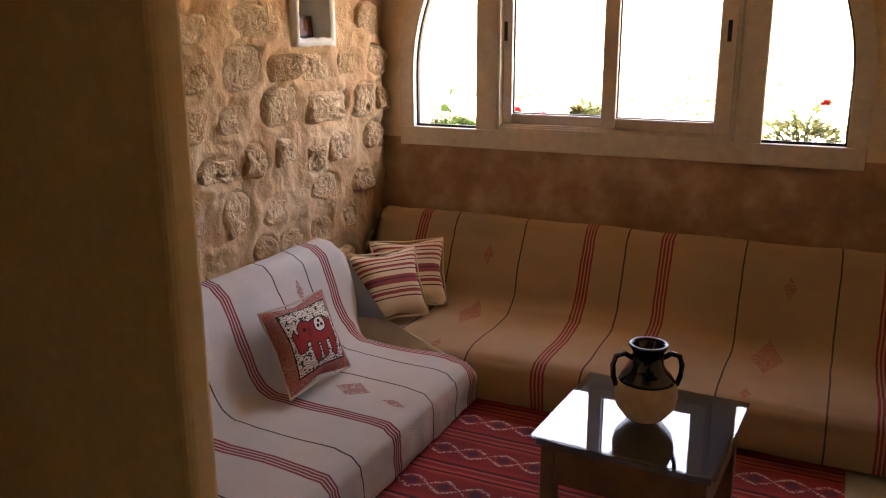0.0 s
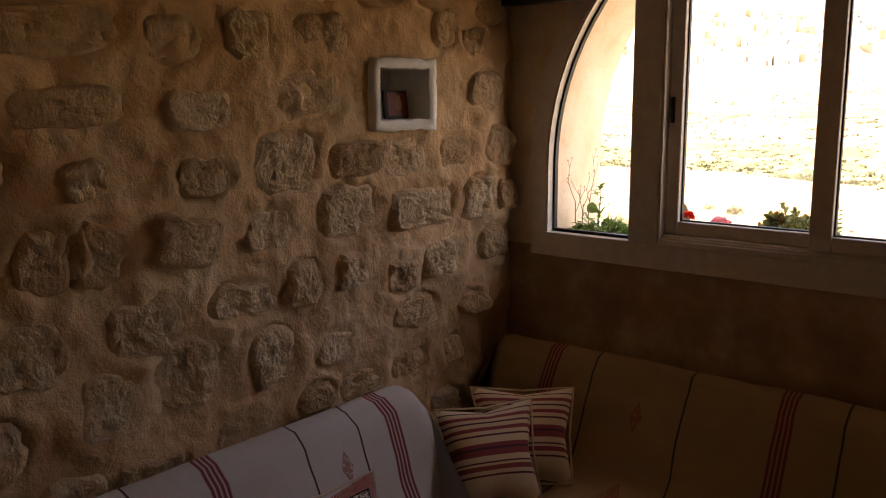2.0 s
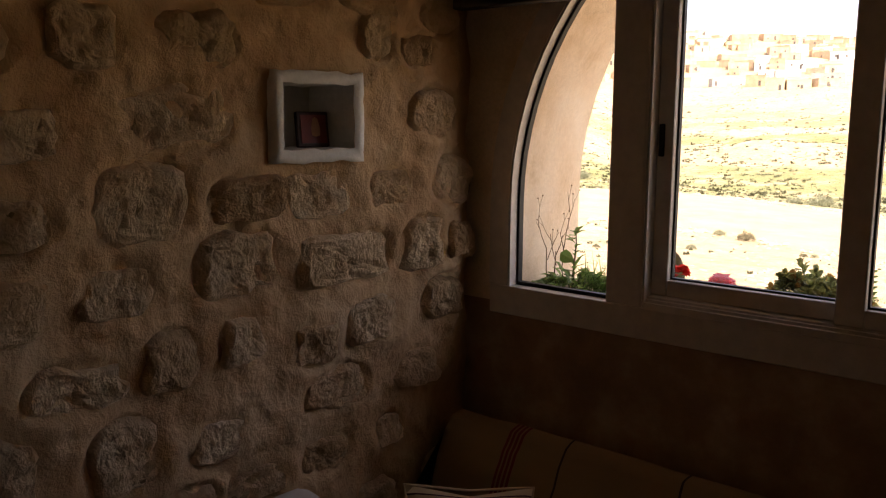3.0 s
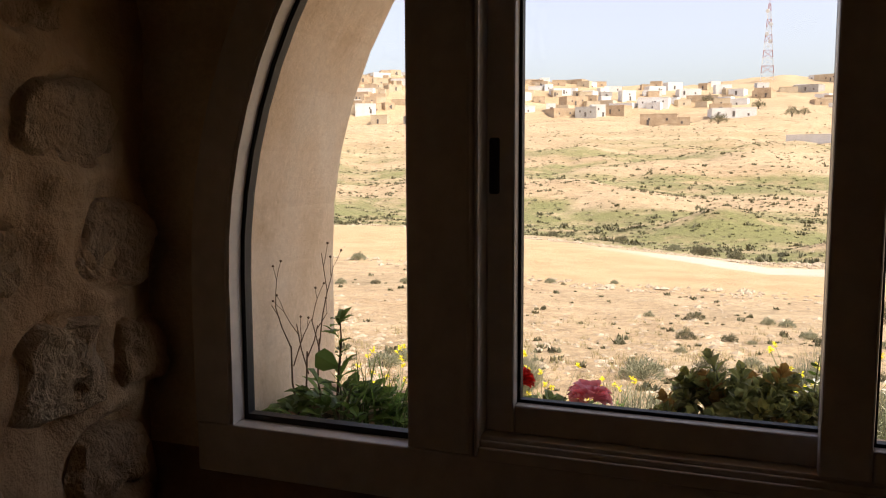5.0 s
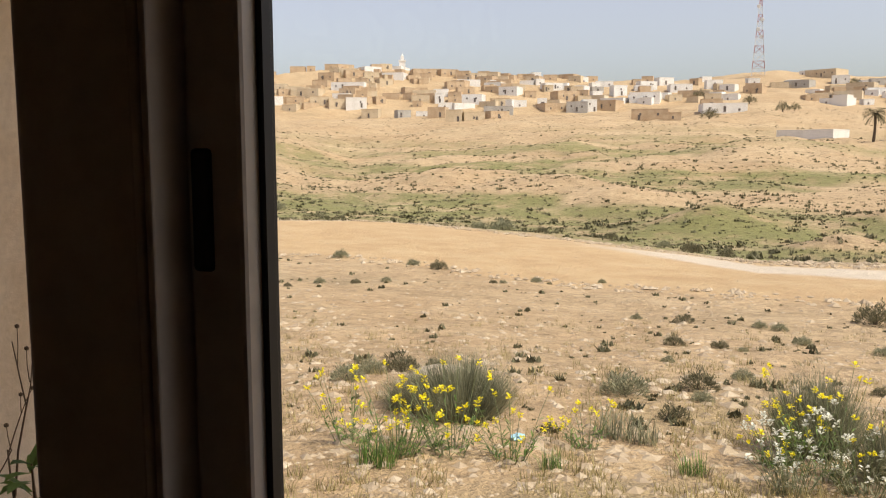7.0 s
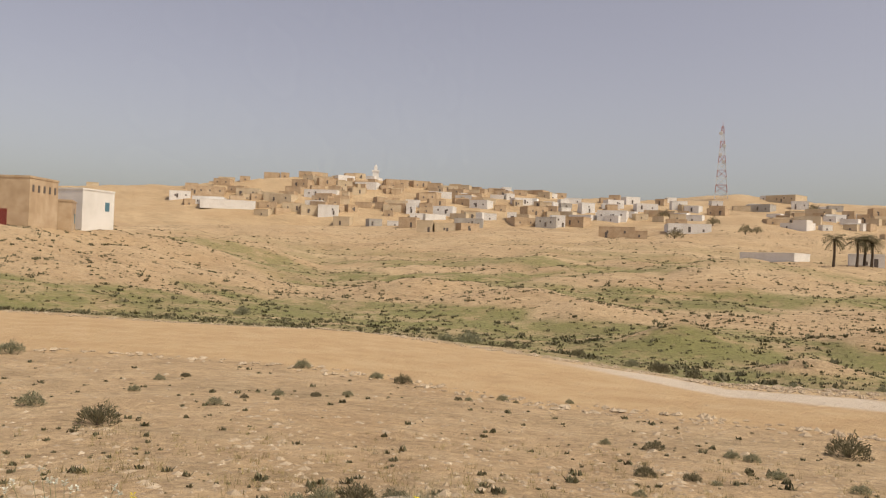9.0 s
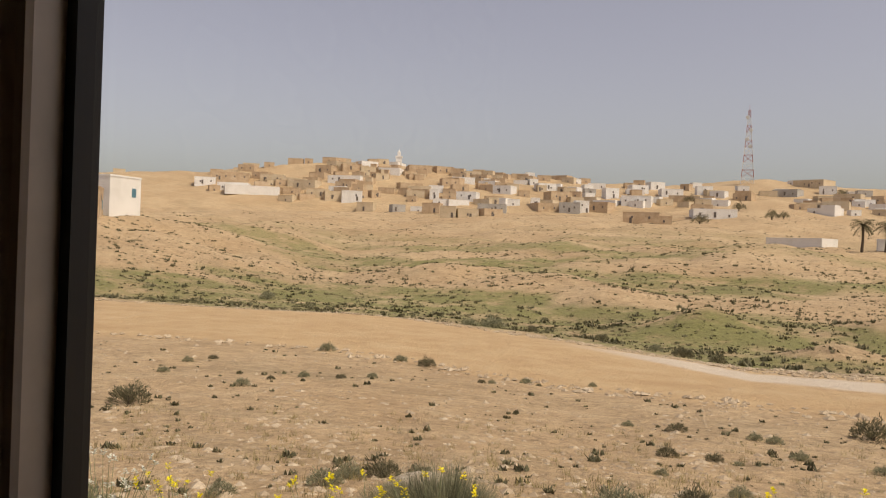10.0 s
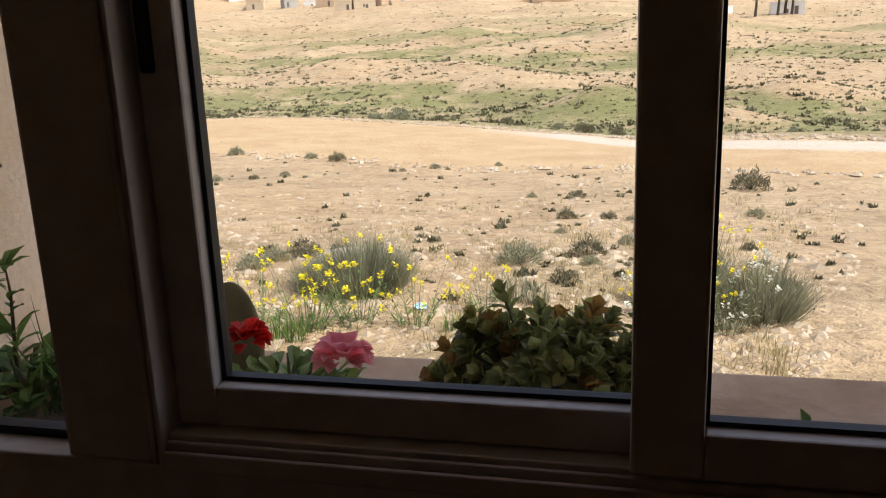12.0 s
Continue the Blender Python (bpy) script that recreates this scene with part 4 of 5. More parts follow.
def add_leaf(verts, faces, at, way, up, length, width, cup=0.2):
    """A pointed leaf of four quads with a fold along its middle."""
    way = Vector(way).normalized()
    side = way.cross(Vector(up))
    side = side.normalized() if side.length > 1e-4 else Vector((1, 0, 0))
    nrm = side.cross(way)
    k = len(verts)
    at = Vector(at)
    for f, w, lift in ((0.0, 0.14, 0.0), (0.4, 0.85, 0.1), (0.76, 0.9, 0.06), (1.0, 0.1, -0.12)):
        c = at + way * length * f + nrm * length * lift * cup * 2
        verts += [c - side * width * w / 2 + nrm * width * cup * w, c, c + side * width * w / 2 + nrm * width * cup * w]
    for q in range(3):
        a = k + 3 * q
        faces += [(a, a + 1, a + 4, a + 3), (a + 1, a + 2, a + 5, a + 4)]


def random_way(rng, lift=0.3):
    a = rng.uniform(0, 2 * math.pi)
    return Vector((math.cos(a), math.sin(a), rng.uniform(lift - 0.6, lift + 0.7))).normalized()


def leafy(name, label, at, spread, height, count, leaf, mat, seed, category="plant", stems=7, stem_mat=None):
    """A clump: forked stems and many separate leaves over an uneven dome."""
    rng = random.Random(seed)
    ob = thing(name, label, category, at)
    bm, tips = bmesh.new(), []
    for _ in range(stems):
        a, f = rng.uniform(0, 6.28), rng.uniform(0.2, 0.95)
        tip = Vector((math.cos(a) * spread[0] * f, math.sin(a) * spread[1] * f, height * math.sqrt(max(0.05, 1 - f * f)) * rng.uniform(0.7, 1.1)))
        tube_bm([(0.2 * tip.x, 0.2 * tip.y, -0.01), tip * 0.55 + Vector((0, 0, 0.05 * height)), tip], [0.004, 0.003, 0.0015], 5, bm)
        tips.append(tip)
    part("stems", bm, stem_mat or STEM_GREEN, ob)
    verts, faces = [], []
    for k in range(count):
        a, f = rng.uniform(0, 6.28), math.sqrt(rng.uniform(0, 1))
        top = height * math.sqrt(max(0.02, 1 - f * f)) * (0.8 + 0.3 * noise.noise((math.cos(a) * f * 3 + seed, math.sin(a) * f * 3, seed)))
        z = top * rng.uniform(0.25, 1.0) ** 0.6
        p = Vector((math.cos(a) * spread[0] * f, math.sin(a) * spread[1] * f, max(0.0, z)))
        out = Vector((math.cos(a) + rng.uniform(-0.8, 0.8), math.sin(a) + rng.uniform(-0.8, 0.8), rng.uniform(-0.2, 0.9)))
        add_leaf(verts, faces, p, out, (rng.uniform(-0.3, 0.3), rng.uniform(-0.3, 0.3), 1), leaf * rng.uniform(0.7, 1.3), leaf * 0.55 * rng.uniform(0.8, 1.2))
    link_mesh("leaves", verts, faces, mat, ob)
    return ob


def flower_head(parent, at, radius, mat, seed, label):
    rng = random.Random(seed)
    verts, faces = [], []
    for k in range(46):
        w = random_way(rng, 0.35)
        add_leaf(verts, faces, Vector(at) + w * radius * 0.3, w + Vector((rng.uniform(-0.4, 0.4), rng.uniform(-0.4, 0.4), 0.1)), (0, 0, 1) if abs(w.z) < 0.8 else (1, 0, 0), radius * 0.8, radius * 0.62, 0.3)
    return link_mesh("flower", verts, faces, mat, parent, label)


Z_SOIL = 0.905


def rosettes(name, label, at, spread, height, count, leaf, mats, seed):
    """A mound of branching stems, each ending in a rosette of broad fleshy leaves."""
    rng = random.Random(seed)
    ob = thing(name, label, "plant", at)
    bm, made = bmesh.new(), [([], []) for _ in mats]
    for k in range(count):
        a, f = rng.uniform(0, 6.28), math.sqrt(rng.random())
        top = height * math.sqrt(max(0.04, 1 - f * f)) * (0.86 + 0.3 * noise.noise((math.cos(a) * f * 3 + seed, math.sin(a) * f * 3, seed)))
        tip = Vector((math.cos(a) * spread[0] * f, math.sin(a) * spread[1] * f, max(0.012, top * (rng.uniform(0.7, 0.98) if k % 3 else rng.uniform(0.3, 0.8)))))
        tube_bm([(0.35 * tip.x, 0.35 * tip.y, -0.01), tip * 0.6 + Vector((0, 0, 0.1 * height)), tip], [0.003, 0.0025, 0.002], 4, bm)
        axis = Vector((tip.x / spread[0] * 0.8 + rng.uniform(-0.3, 0.3), tip.y / spread[1] * 0.8 + rng.uniform(-0.3, 0.3), 0.75)).normalized()
        side = axis.cross(Vector((0.2, 0.9, 0.1))).normalized()
        other = axis.cross(side)
        verts, faces = made[0 if rng.random() < 0.72 else 1 + k % (len(mats) - 1)]
        for q in range(9):
            b, open_ = q * 2.4 + k, 0.35 + 0.11 * q
            way = (side * math.cos(b) + other * math.sin(b)) * open_ + axis * (1.15 - 0.1 * q)
            add_leaf(verts, faces, tip - axis * 0.003 * q, way, axis, leaf * (0.6 + 0.07 * q) * rng.uniform(0.85, 1.15), leaf * 0.5, 0.22)
    part("stems", bm, STEM_GREEN, ob)
    for mat, (verts, faces), note in zip(mats, made, ("", "yellowish young leaves", "leaves flushed orange")):
        link_mesh("leaves", verts, faces, mat, ob, note)
    return ob


LEAF_BUSH = leaf_material("leaf_bush_green", (0.13, 0.16, 0.06), (0.36, 0.38, 0.14), 0.4)
LEAF_GERANIUM = leaf_material("leaf_geranium", (0.11, 0.17, 0.045), (0.26, 0.36, 0.1))
LEAF_FLUSH = leaf_material("leaf_flushed", (0.26, 0.13, 0.03), (0.36, 0.22, 0.06))
rosettes("succulent_bush", "dense dark succulent bush with rosettes in the planter", (0.955, 0.2, Z_SOIL), (0.155, 0.1), 0.215, 190, 0.031, (LEAF_BUSH, LEAF_OLIVE, LEAF_FLUSH), 11)
rosettes("trailing_succulent", "low yellowish succulent trailing through the planter", (0.81, 0.17, Z_SOIL), (0.09, 0.06), 0.06, 22, 0.032, (LEAF_OLIVE, LEAF_BUSH, LEAF_FLUSH), 17)
rosettes("trailing_succulent", "low green succulent trailing beside the bush", (1.05, 0.16, Z_SOIL), (0.08, 0.05), 0.07, 24, 0.03, (LEAF_BUSH, LEAF_OLIVE, LEAF_FLUSH), 18)
ger = leafy("geranium", "red and pink flowering geranium in the planter", (0.65, 0.17, Z_SOIL), (0.115, 0.075), 0.105, 330, 0.034, LEAF_GERANIUM, 13)
flower_head(ger, (-0.055, 0.01, 0.118), 0.028, PETAL_RED, 1, "bright red flower head")
flower_head(ger, (0.07, 0.0, 0.102), 0.036, PETAL_PINK, 2, "pink flower head")
ger2 = leafy("geranium", "bushy geranium with one red flower in the planter", (1.85, 0.2, Z_SOIL), (0.15, 0.08), 0.18, 340, 0.036, LEAF_DARK, 14)
flower_head(ger2, (0.085, 0.0, 0.195), 0.024, PETAL_RED, 3, "red flower head")
leafy("weeds", "fresh green weeds at the planter corner", (0.25, 0.19, Z_SOIL), (0.13, 0.08), 0.085, 190, 0.042, LEAF_FRESH, 15)
leafy("weeds", "low green weeds along the planter", (1.3, 0.19, Z_SOIL), (0.14, 0.05), 0.03, 60, 0.03, LEAF_FRESH, 16)


def pad_cactus():
    ob = thing("cactus_pad", "flat green cactus pad in the planter", "cactus", (0.53, 0.27, Z_SOIL))
    bm = bmesh.new()
    bmesh.ops.create_uvsphere(bm, u_segments=20, v_segments=14, radius=1.0, matrix=Matrix.LocRotScale((0, 0, 0.075), None, (0.042, 0.012, 0.09)))
    part("pad", bm, mottled("cactus_skin", (0.16, 0.15, 0.08), (0.24, 0.22, 0.12), (0.3, 0.27, 0.17), 30.0, 0.6, 160, 0.5, 0.004), ob, smooth=True)


pad_cactus()


def dry_stalks(at, seed, height, count):
    rng = random.Random(seed)
    ob = thing("dry_stalk", "thin leafless dry stalks standing in the planter", "plant", at)

    def grow(bm, p, way, length, r, depth):
        q = p + way * length
        tube_bm([p, p.lerp(q, 0.5) + Vector((rng.uniform(-1, 1), rng.uniform(-1, 1), 0)) * length * 0.04, q], [r, r * 0.85, r * 0.7], 5, bm)
        if depth:
            for s in (-1, 1):
                if rng.random() < 0.85:
                    grow(bm, p.lerp(q, rng.uniform(0.6, 1.0)), (way + Vector((s * rng.uniform(0.2, 0.5), rng.uniform(-0.3, 0.3), rng.uniform(0, 0.3)))).normalized(), length * rng.uniform(0.45, 0.75), r * 0.65, depth - 1)
        else:
            bmesh.ops.create_icosphere(bm, subdivisions=1, radius=0.0028, matrix=Matrix.Translation(q))

    for k in range(count):
        bm = bmesh.new()
        grow(bm, Vector((0.02 * k - 0.02, 0.01 * k, 0)), Vector((rng.uniform(-0.12, 0.12), rng.uniform(-0.1, 0.1), 1)).normalized(), height * rng.uniform(0.4, 0.5), 0.0022, 3)
        part("stalk", bm, STEM, ob)


dry_stalks((0.175, 0.2, Z_SOIL), 4, 0.33, 3)
rng = random.Random(5)
weed = thing("tall_weed", "upright leafy weed with a drying top in the planter", "plant", (0.235, 0.2, Z_SOIL))
part("stem", tube_bm([(0, 0, 0), (0.004, 0, 0.08), (0.012, 0, 0.16), (0.01, 0, 0.2)], [0.003, 0.0028, 0.002, 0.001], 6), STEM, weed)
verts, faces = [], []
for k in range(26):
    a = rng.uniform(0, 6.28)
    add_leaf(verts, faces, (0.008, 0, rng.uniform(0.06, 0.2)), (math.cos(a), math.sin(a), rng.uniform(0.1, 1.2)), (0, 0, 1), rng.uniform(0.02, 0.045), 0.014)
add_leaf(verts, faces, (0.005, 0, 0.11), (-1, -0.2, 0.5), (0, -1, 0.3), 0.05, 0.045)
link_mesh("leaves", verts, faces, LEAF_FRESH, weed)


def grass_tuft(at, seed, height, count, spread, mat, label, name="grass_tuft"):
    rng = random.Random(seed)
    verts, faces = [], []
    for k in range(count):
        a, lean = rng.uniform(0, 6.28), rng.uniform(0.05, 0.7)
        p = Vector((rng.uniform(-1, 1) * spread, rng.uniform(-1, 1) * spread * 0.7, 0))
        h = height * rng.uniform(0.5, 1.0)
        way = Vector((math.cos(a) * lean, math.sin(a) * lean, 1)).normalized()
        side = Vector((-math.sin(a), math.cos(a), 0)) * height * 0.012
        m = p + way * h * 0.55
        q = p + way * h + Vector((math.cos(a), math.sin(a), -0.5)) * h * lean * 0.35
        k0 = len(verts)
        verts += [p - side, p + side, m - side * 0.8, m + side * 0.8, q]
        faces += [(k0, k0 + 1, k0 + 3, k0 + 2), (k0 + 2, k0 + 3, k0 + 4)]
    ob = link_mesh(name, verts, faces, mat)
    ob.location = at
    return tagged(ob, label, "plant")


grass_tuft((0.33, 0.2, Z_SOIL), 3, 0.17, 60, 0.06, LEAF_FRESH, "green grass blades at the planter corner")
grass_tuft((0.42, 0.2, Z_SOIL), 8, 0.1, 50, 0.07, LEAF_FRESH, "short green grass in the planter")
fern = thing("feathery_sprig", "thin feathery green sprig beside the succulent", "plant", (1.06, 0.24, Z_SOIL))
verts, faces = [], []
for k in range(9):
    for s in (-1, 1):
        add_leaf(verts, faces, (0.004 * k * 0.3, 0, 0.06 + 0.014 * k), (s, 0, 0.35), (0, -1, 0), 0.03 - 0.002 * k, 0.006)
link_mesh("leaflets", verts, faces, LEAF_FRESH, fern)
part("stem", tube_bm([(0, 0, 0), (0, 0, 0.1), (0.01, 0, 0.19)], [0.002, 0.0015, 0.001], 5), STEM_GREEN, fern)

# ---- the slope: shrubs, boulder, flowering plants ----


def shrub_mesh(seed, mat, blades=760):
    rng = random.Random(seed)
    verts, faces = [], []
    for k in range(blades):
        a, f = rng.uniform(0, 6.28), math.sqrt(rng.uniform(0, 1))
        top = math.sqrt(max(0.03, 1 - f * f)) * rng.uniform(0.75, 1.15) * (0.8 + 0.4 * noise.noise((math.cos(a) * f * 2 + seed, math.sin(a) * f * 2, 0)))
        tip = Vector((math.cos(a) * f * 0.5, math.sin(a) * f * 0.5, 0.62 * top))
        tip = tip * rng.uniform(0.55, 1.0) ** 0.5
        out = Vector((tip.x, tip.y, tip.z * 0.7 + 0.12)).normalized() * 0.8 + Vector((rng.uniform(-1, 1), rng.uniform(-1, 1), rng.uniform(-0.4, 1))) * 0.55
        size = rng.uniform(0.06, 0.14)
        add_leaf(verts, faces, tip - out.normalized() * size, out, (rng.uniform(-1, 1), rng.uniform(-1, 1), 0.3), size, rng.uniform(0.012, 0.024), 0.1)
    for k in range(blades // 12):  # bare twigs inside
        a = rng.uniform(0, 6.28)
        add_leaf(verts, faces, (0, 0, 0.02), (math.cos(a), math.sin(a), rng.uniform(0.4, 2.0)), (0, 1, 0.1), rng.uniform(0.25, 0.45), 0.012, 0.05)
    me = bpy.data.meshes.new("foliage")
    me.from_pydata([tuple(v) for v in verts], [], faces)
    me.materials.append(mat)
    return me


SHRUBS = [shrub_mesh(20 + k, m) for k, m in enumerate((LEAF_GREY, LEAF_SCRUB, LEAF_GREY, LEAF_SCRUB, LEAF_GREY))]
SHRUB_STUMP = plain("shrub_wood", (0.07, 0.05, 0.035), 0.9)
stump_bm = tube_bm([(0, 0, -0.08), (0.01, 0, 0.1), (0.0, 0.01, 0.2)], [0.05, 0.04, 0.02], 6)
STUMP = bpy.data.meshes.new("stump")
stump_bm.to_mesh(STUMP)
STUMP.materials.append(SHRUB_STUMP)


def shrub(th, r, size, k):
    ob = thing("desert_shrub", ("grey-green" if k % 5 in (0, 2, 4) else "brownish") + " thorny dwarf shrub on the dry slope", "shrub", spot(th, r, -0.02), "shrubs on the slope")
    ob.scale = (size, size, size * 0.9)
    ob.rotation_euler = (0, 0, k * 1.7)
    for name, me in (("foliage", SHRUBS[k % 5]), ("stump", STUMP)):
        c = new(name, me)
        c.parent = ob


NEAR_SHRUBS = [(7.1, 7.8, 0.58), (2.1, 8.3, 0.51), (-0.7, 9.4, 0.33), (3.6, 6.9, 0.34), (1.8, 7.7, 0.28), (27.0, 8.1, 0.44), (23.0, 8.8, 0.5), (33.8, 8.0, 0.36), (44.1, 8.6, 0.35), (42.0, 7.2, 0.73), (-8.8, 13.0, 0.35), (-9.0, 9.2, 0.25), (4.3, 10.5, 0.23), (1.0, 12.5, 0.34), (-0.5, 12.3, 0.2), (-4.1, 13.8, 0.37), (4.0, 12.5, 0.42), (25.3, 8.6, 0.4), (20.5, 8.9, 0.35)]
MID_SHRUBS = [(27.1, 27.6, 0.67), (22.1, 25.6, 0.52), (20.3, 24.7, 0.67), (36.2, 24.3, 0.39), (34.6, 25.2, 0.37), (46.1, 31.9, 0.86), (44.9, 31.5, 1.06), (45.7, 23.3, 0.44), (43.6, 19.3, 0.7), (39.7, 16.5, 0.94), (32.7, 19.1, 0.46), (37.7, 21.6, 0.38), (30.8, 20.3, 0.27), (28.6, 20.9, 0.37), (16.5, 21.9, 0.27), (15.8, 22.0, 0.27), (13.5, 22.7, 0.4), (12.6, 22.6, 0.21), (9.0, 23.2, 0.31), (3.4, 16.1, 0.46), (-1.4, 16.1, 0.37), (-2.6, 15.9, 0.39), (-8.1, 17.5, 0.95), (6.6, 16.5, 0.29), (26.1, 21.0, 0.34), (24.0, 21.3, 0.35)]
FAR_SHRUBS = [(15.9, 56.0, 2.2), (13.2, 54.0, 1.3), (31.2, 76.9, 1.8), (3.2, 41.0, 1.3), (17.5, 58.0, 1.6), (5.0, 43.0, 0.9), (1.0, 41.5, 1.0), (-5.0, 38.0, 0.6), (8.5, 46.0, 1.0), (-10.0, 40.0, 0.7)]
for k, row in enumerate(NEAR_SHRUBS + MID_SHRUBS + FAR_SHRUBS):
    shrub(*row, k)

rock_bm = bmesh.new()
bmesh.ops.create_icosphere(rock_bm, subdivisions=4, radius=1.0)
for v in rock_bm.verts:
    v.co *= 1 + 0.25 * noise.noise(v.co * 1.3) + 0.08 * noise.noise(v.co * 4)
BOULDER_MAT = mottled("pale_boulder", (0.42, 0.33, 0.23), (0.56, 0.46, 0.35), (0.66, 0.57, 0.46), 3.0, 0.95, 25, 0.8, 0.02)
boulder = part("boulder", rock_bm, BOULDER_MAT, smooth=True)
boulder.matrix_world = Matrix.LocRotScale(spot(20.0, 8.0, 0.0), Euler((0, 0, 0.4)), (0.36, 0.3, 0.16))
tagged(boulder, "pale weathered boulder half sunk in the slope", "rock")


def flowering(th, r, size, seed, mat, label, blooms=45, leaves=True, foliage=LEAF_FRESH):
    """A loose plant of thin stems ending in small bright flower clusters."""
    rng = random.Random(seed)
    ob = thing("wild_flower_plant", label, "plant", spot(th, r, -0.02), "wild flowers below the window")
    bm = bmesh.new()
    verts, faces, lv, lf = [], [], [], []
    for k in range(blooms):
        a, f = rng.uniform(0, 6.28), math.sqrt(rng.uniform(0, 1))
        tip = Vector((math.cos(a) * f * size, math.sin(a) * f * size * 0.8, size * rng.uniform(0.45, 1.5)))
        root = Vector((tip.x * 0.3, tip.y * 0.3, 0))
        tube_bm([root, root.lerp(tip, 0.6) + Vector((0, 0, 0.03)), tip], [0.0028, 0.0022, 0.0016], 4, bm)
        for q in range(12):
            w = random_way(rng, 0.5)
            add_leaf(verts, faces, tip + w * 0.008 + Vector((0, 0, rng.uniform(-0.02, 0.015))), w, (0, 0, 1), rng.uniform(0.016, 0.027), 0.018)
        for q in range(8 if leaves else 2):
            add_leaf(lv, lf, root.lerp(tip, rng.uniform(0.0, 0.6)), random_way(rng, 0.5), (0, 0, 1), rng.uniform(0.03, 0.08), 0.013)
    part("stems", bm, STEM_GREEN, ob)
    tagged(link_mesh("flowers", verts, faces, mat, ob), kind="stuff")
    link_mesh("leaves", lv, lf, foliage, ob)
    return ob


def broom(th, r, height, spread, count, seed, label):
    """A bush of thin upright switches fanning out of one foot."""
    rng = random.Random(seed)
    ob = thing("broom_bush", label, "shrub", spot(th, r, -0.04), "broom bushes on the slope")
    verts, faces = [], []
    for k in range(count):
        a, f = rng.uniform(0, 6.28), math.sqrt(rng.random())
        out = Vector((math.cos(a), math.sin(a), 0))
        h = height * (1 - 0.45 * f * f) * rng.uniform(0.55, 1.05)
        foot = out * spread * 0.45 * f
        p = [foot, foot + out * spread * 0.3 * f + Vector((0, 0, h * 0.5)), foot + out * spread * 0.6 * f + Vector((rng.uniform(-0.03, 0.03), rng.uniform(-0.03, 0.03), h))]
        side = Vector((-math.sin(a + 0.9), math.cos(a + 0.9), 0)) * rng.uniform(0.0025, 0.005)
        i = len(verts)
        verts += [p[0] - side, p[0] + side, p[1] - side, p[1] + side, p[2]]
        faces += [(i, i + 1, i + 3, i + 2), (i + 2, i + 3, i + 4)]
        for q in range(2):
            add_leaf(verts, faces, p[1].lerp(p[2], rng.random()), out * rng.uniform(-0.4, 0.8) + Vector((rng.uniform(-0.5, 0.5), rng.uniform(-0.5, 0.5), 1)), (1, 0.3, 0), rng.uniform(0.04, 0.09), 0.005)
    tagged(link_mesh("switches", verts, faces, LEAF_GREY, ob), kind="stuff")
    c = new("stump", STUMP)
    c.parent = ob
    return ob


broom(19.0, 6.5, 0.62, 0.5, 2200, 61, "tall wispy grey-green broom bush on the slope")
broom(22.0, 6.9, 0.4, 0.36, 900, 64, "low grey-green broom bush on the slope")
broom(-5.5, 6.2, 0.7, 0.36, 1500, 62, "wispy grey-green broom bush among flowers")
broom(-11.0, 5.6, 0.55, 0.4, 900, 63, "straggling grey broom bush near the house")
for k, (th, r, size, n) in enumerate(((23.5, 5.2, 0.42, 26), (19.5, 5.3, 0.44, 24), (15.0, 5.2, 0.34, 14), (27.0, 5.6, 0.4, 16), (-6.5, 5.5, 0.5, 26), (-3.5, 5.7, 0.3, 22), (9.5, 5.6, 0.25, 10), (36.0, 6.4, 0.4, 22))):
    flowering(th, r, size, 70 + k, PETAL_YELLOW, "yellow flowering mustard on thin green stems", n)
for k, (th, r, size, n) in enumerate(((-4.5, 5.0, 0.32, 26), (-9.0, 5.2, 0.4, 28), (41.0, 6.3, 0.5, 50), (38.0, 6.0, 0.3, 26))):
    flowering(th, r, size, 90 + k, PETAL_WHITE, "low plant covered with tiny white flowers", n, True, LEAF_GREY)
for k, (th, r, h) in enumerate(((7.6, 6.0, 0.35), (5.6, 5.9, 0.28), (12.0, 5.0, 0.2), (25.0, 5.0, 0.3), (2.0, 5.2, 0.22))):
    grass_tuft(spot(th, r, -0.02), 30 + k, h, 90, h * 0.35, LEAF_GREY if k < 2 else LEAF_FRESH, "dry grass tuft on the sandy slope" if k < 2 else "green grass tuft on the slope")


scrap_bm = bmesh.new()
bmesh.ops.create_icosphere(scrap_bm, subdivisions=3, radius=0.055)
for v in scrap_bm.verts:
    v.co *= 1 + 0.5 * noise.noise(v.co * 30) + 0.25 * noise.noise(v.co * 80)
    v.co.z *= 0.55
scrap = part("plastic_scrap", scrap_bm, plain("pale_blue_plastic", (0.35, 0.6, 0.72), 0.35))
scrap.location = spot(14.5, 5.7, 0.02)
tagged(scrap, "crumpled pale blue plastic bag lying on the slope", "litter")


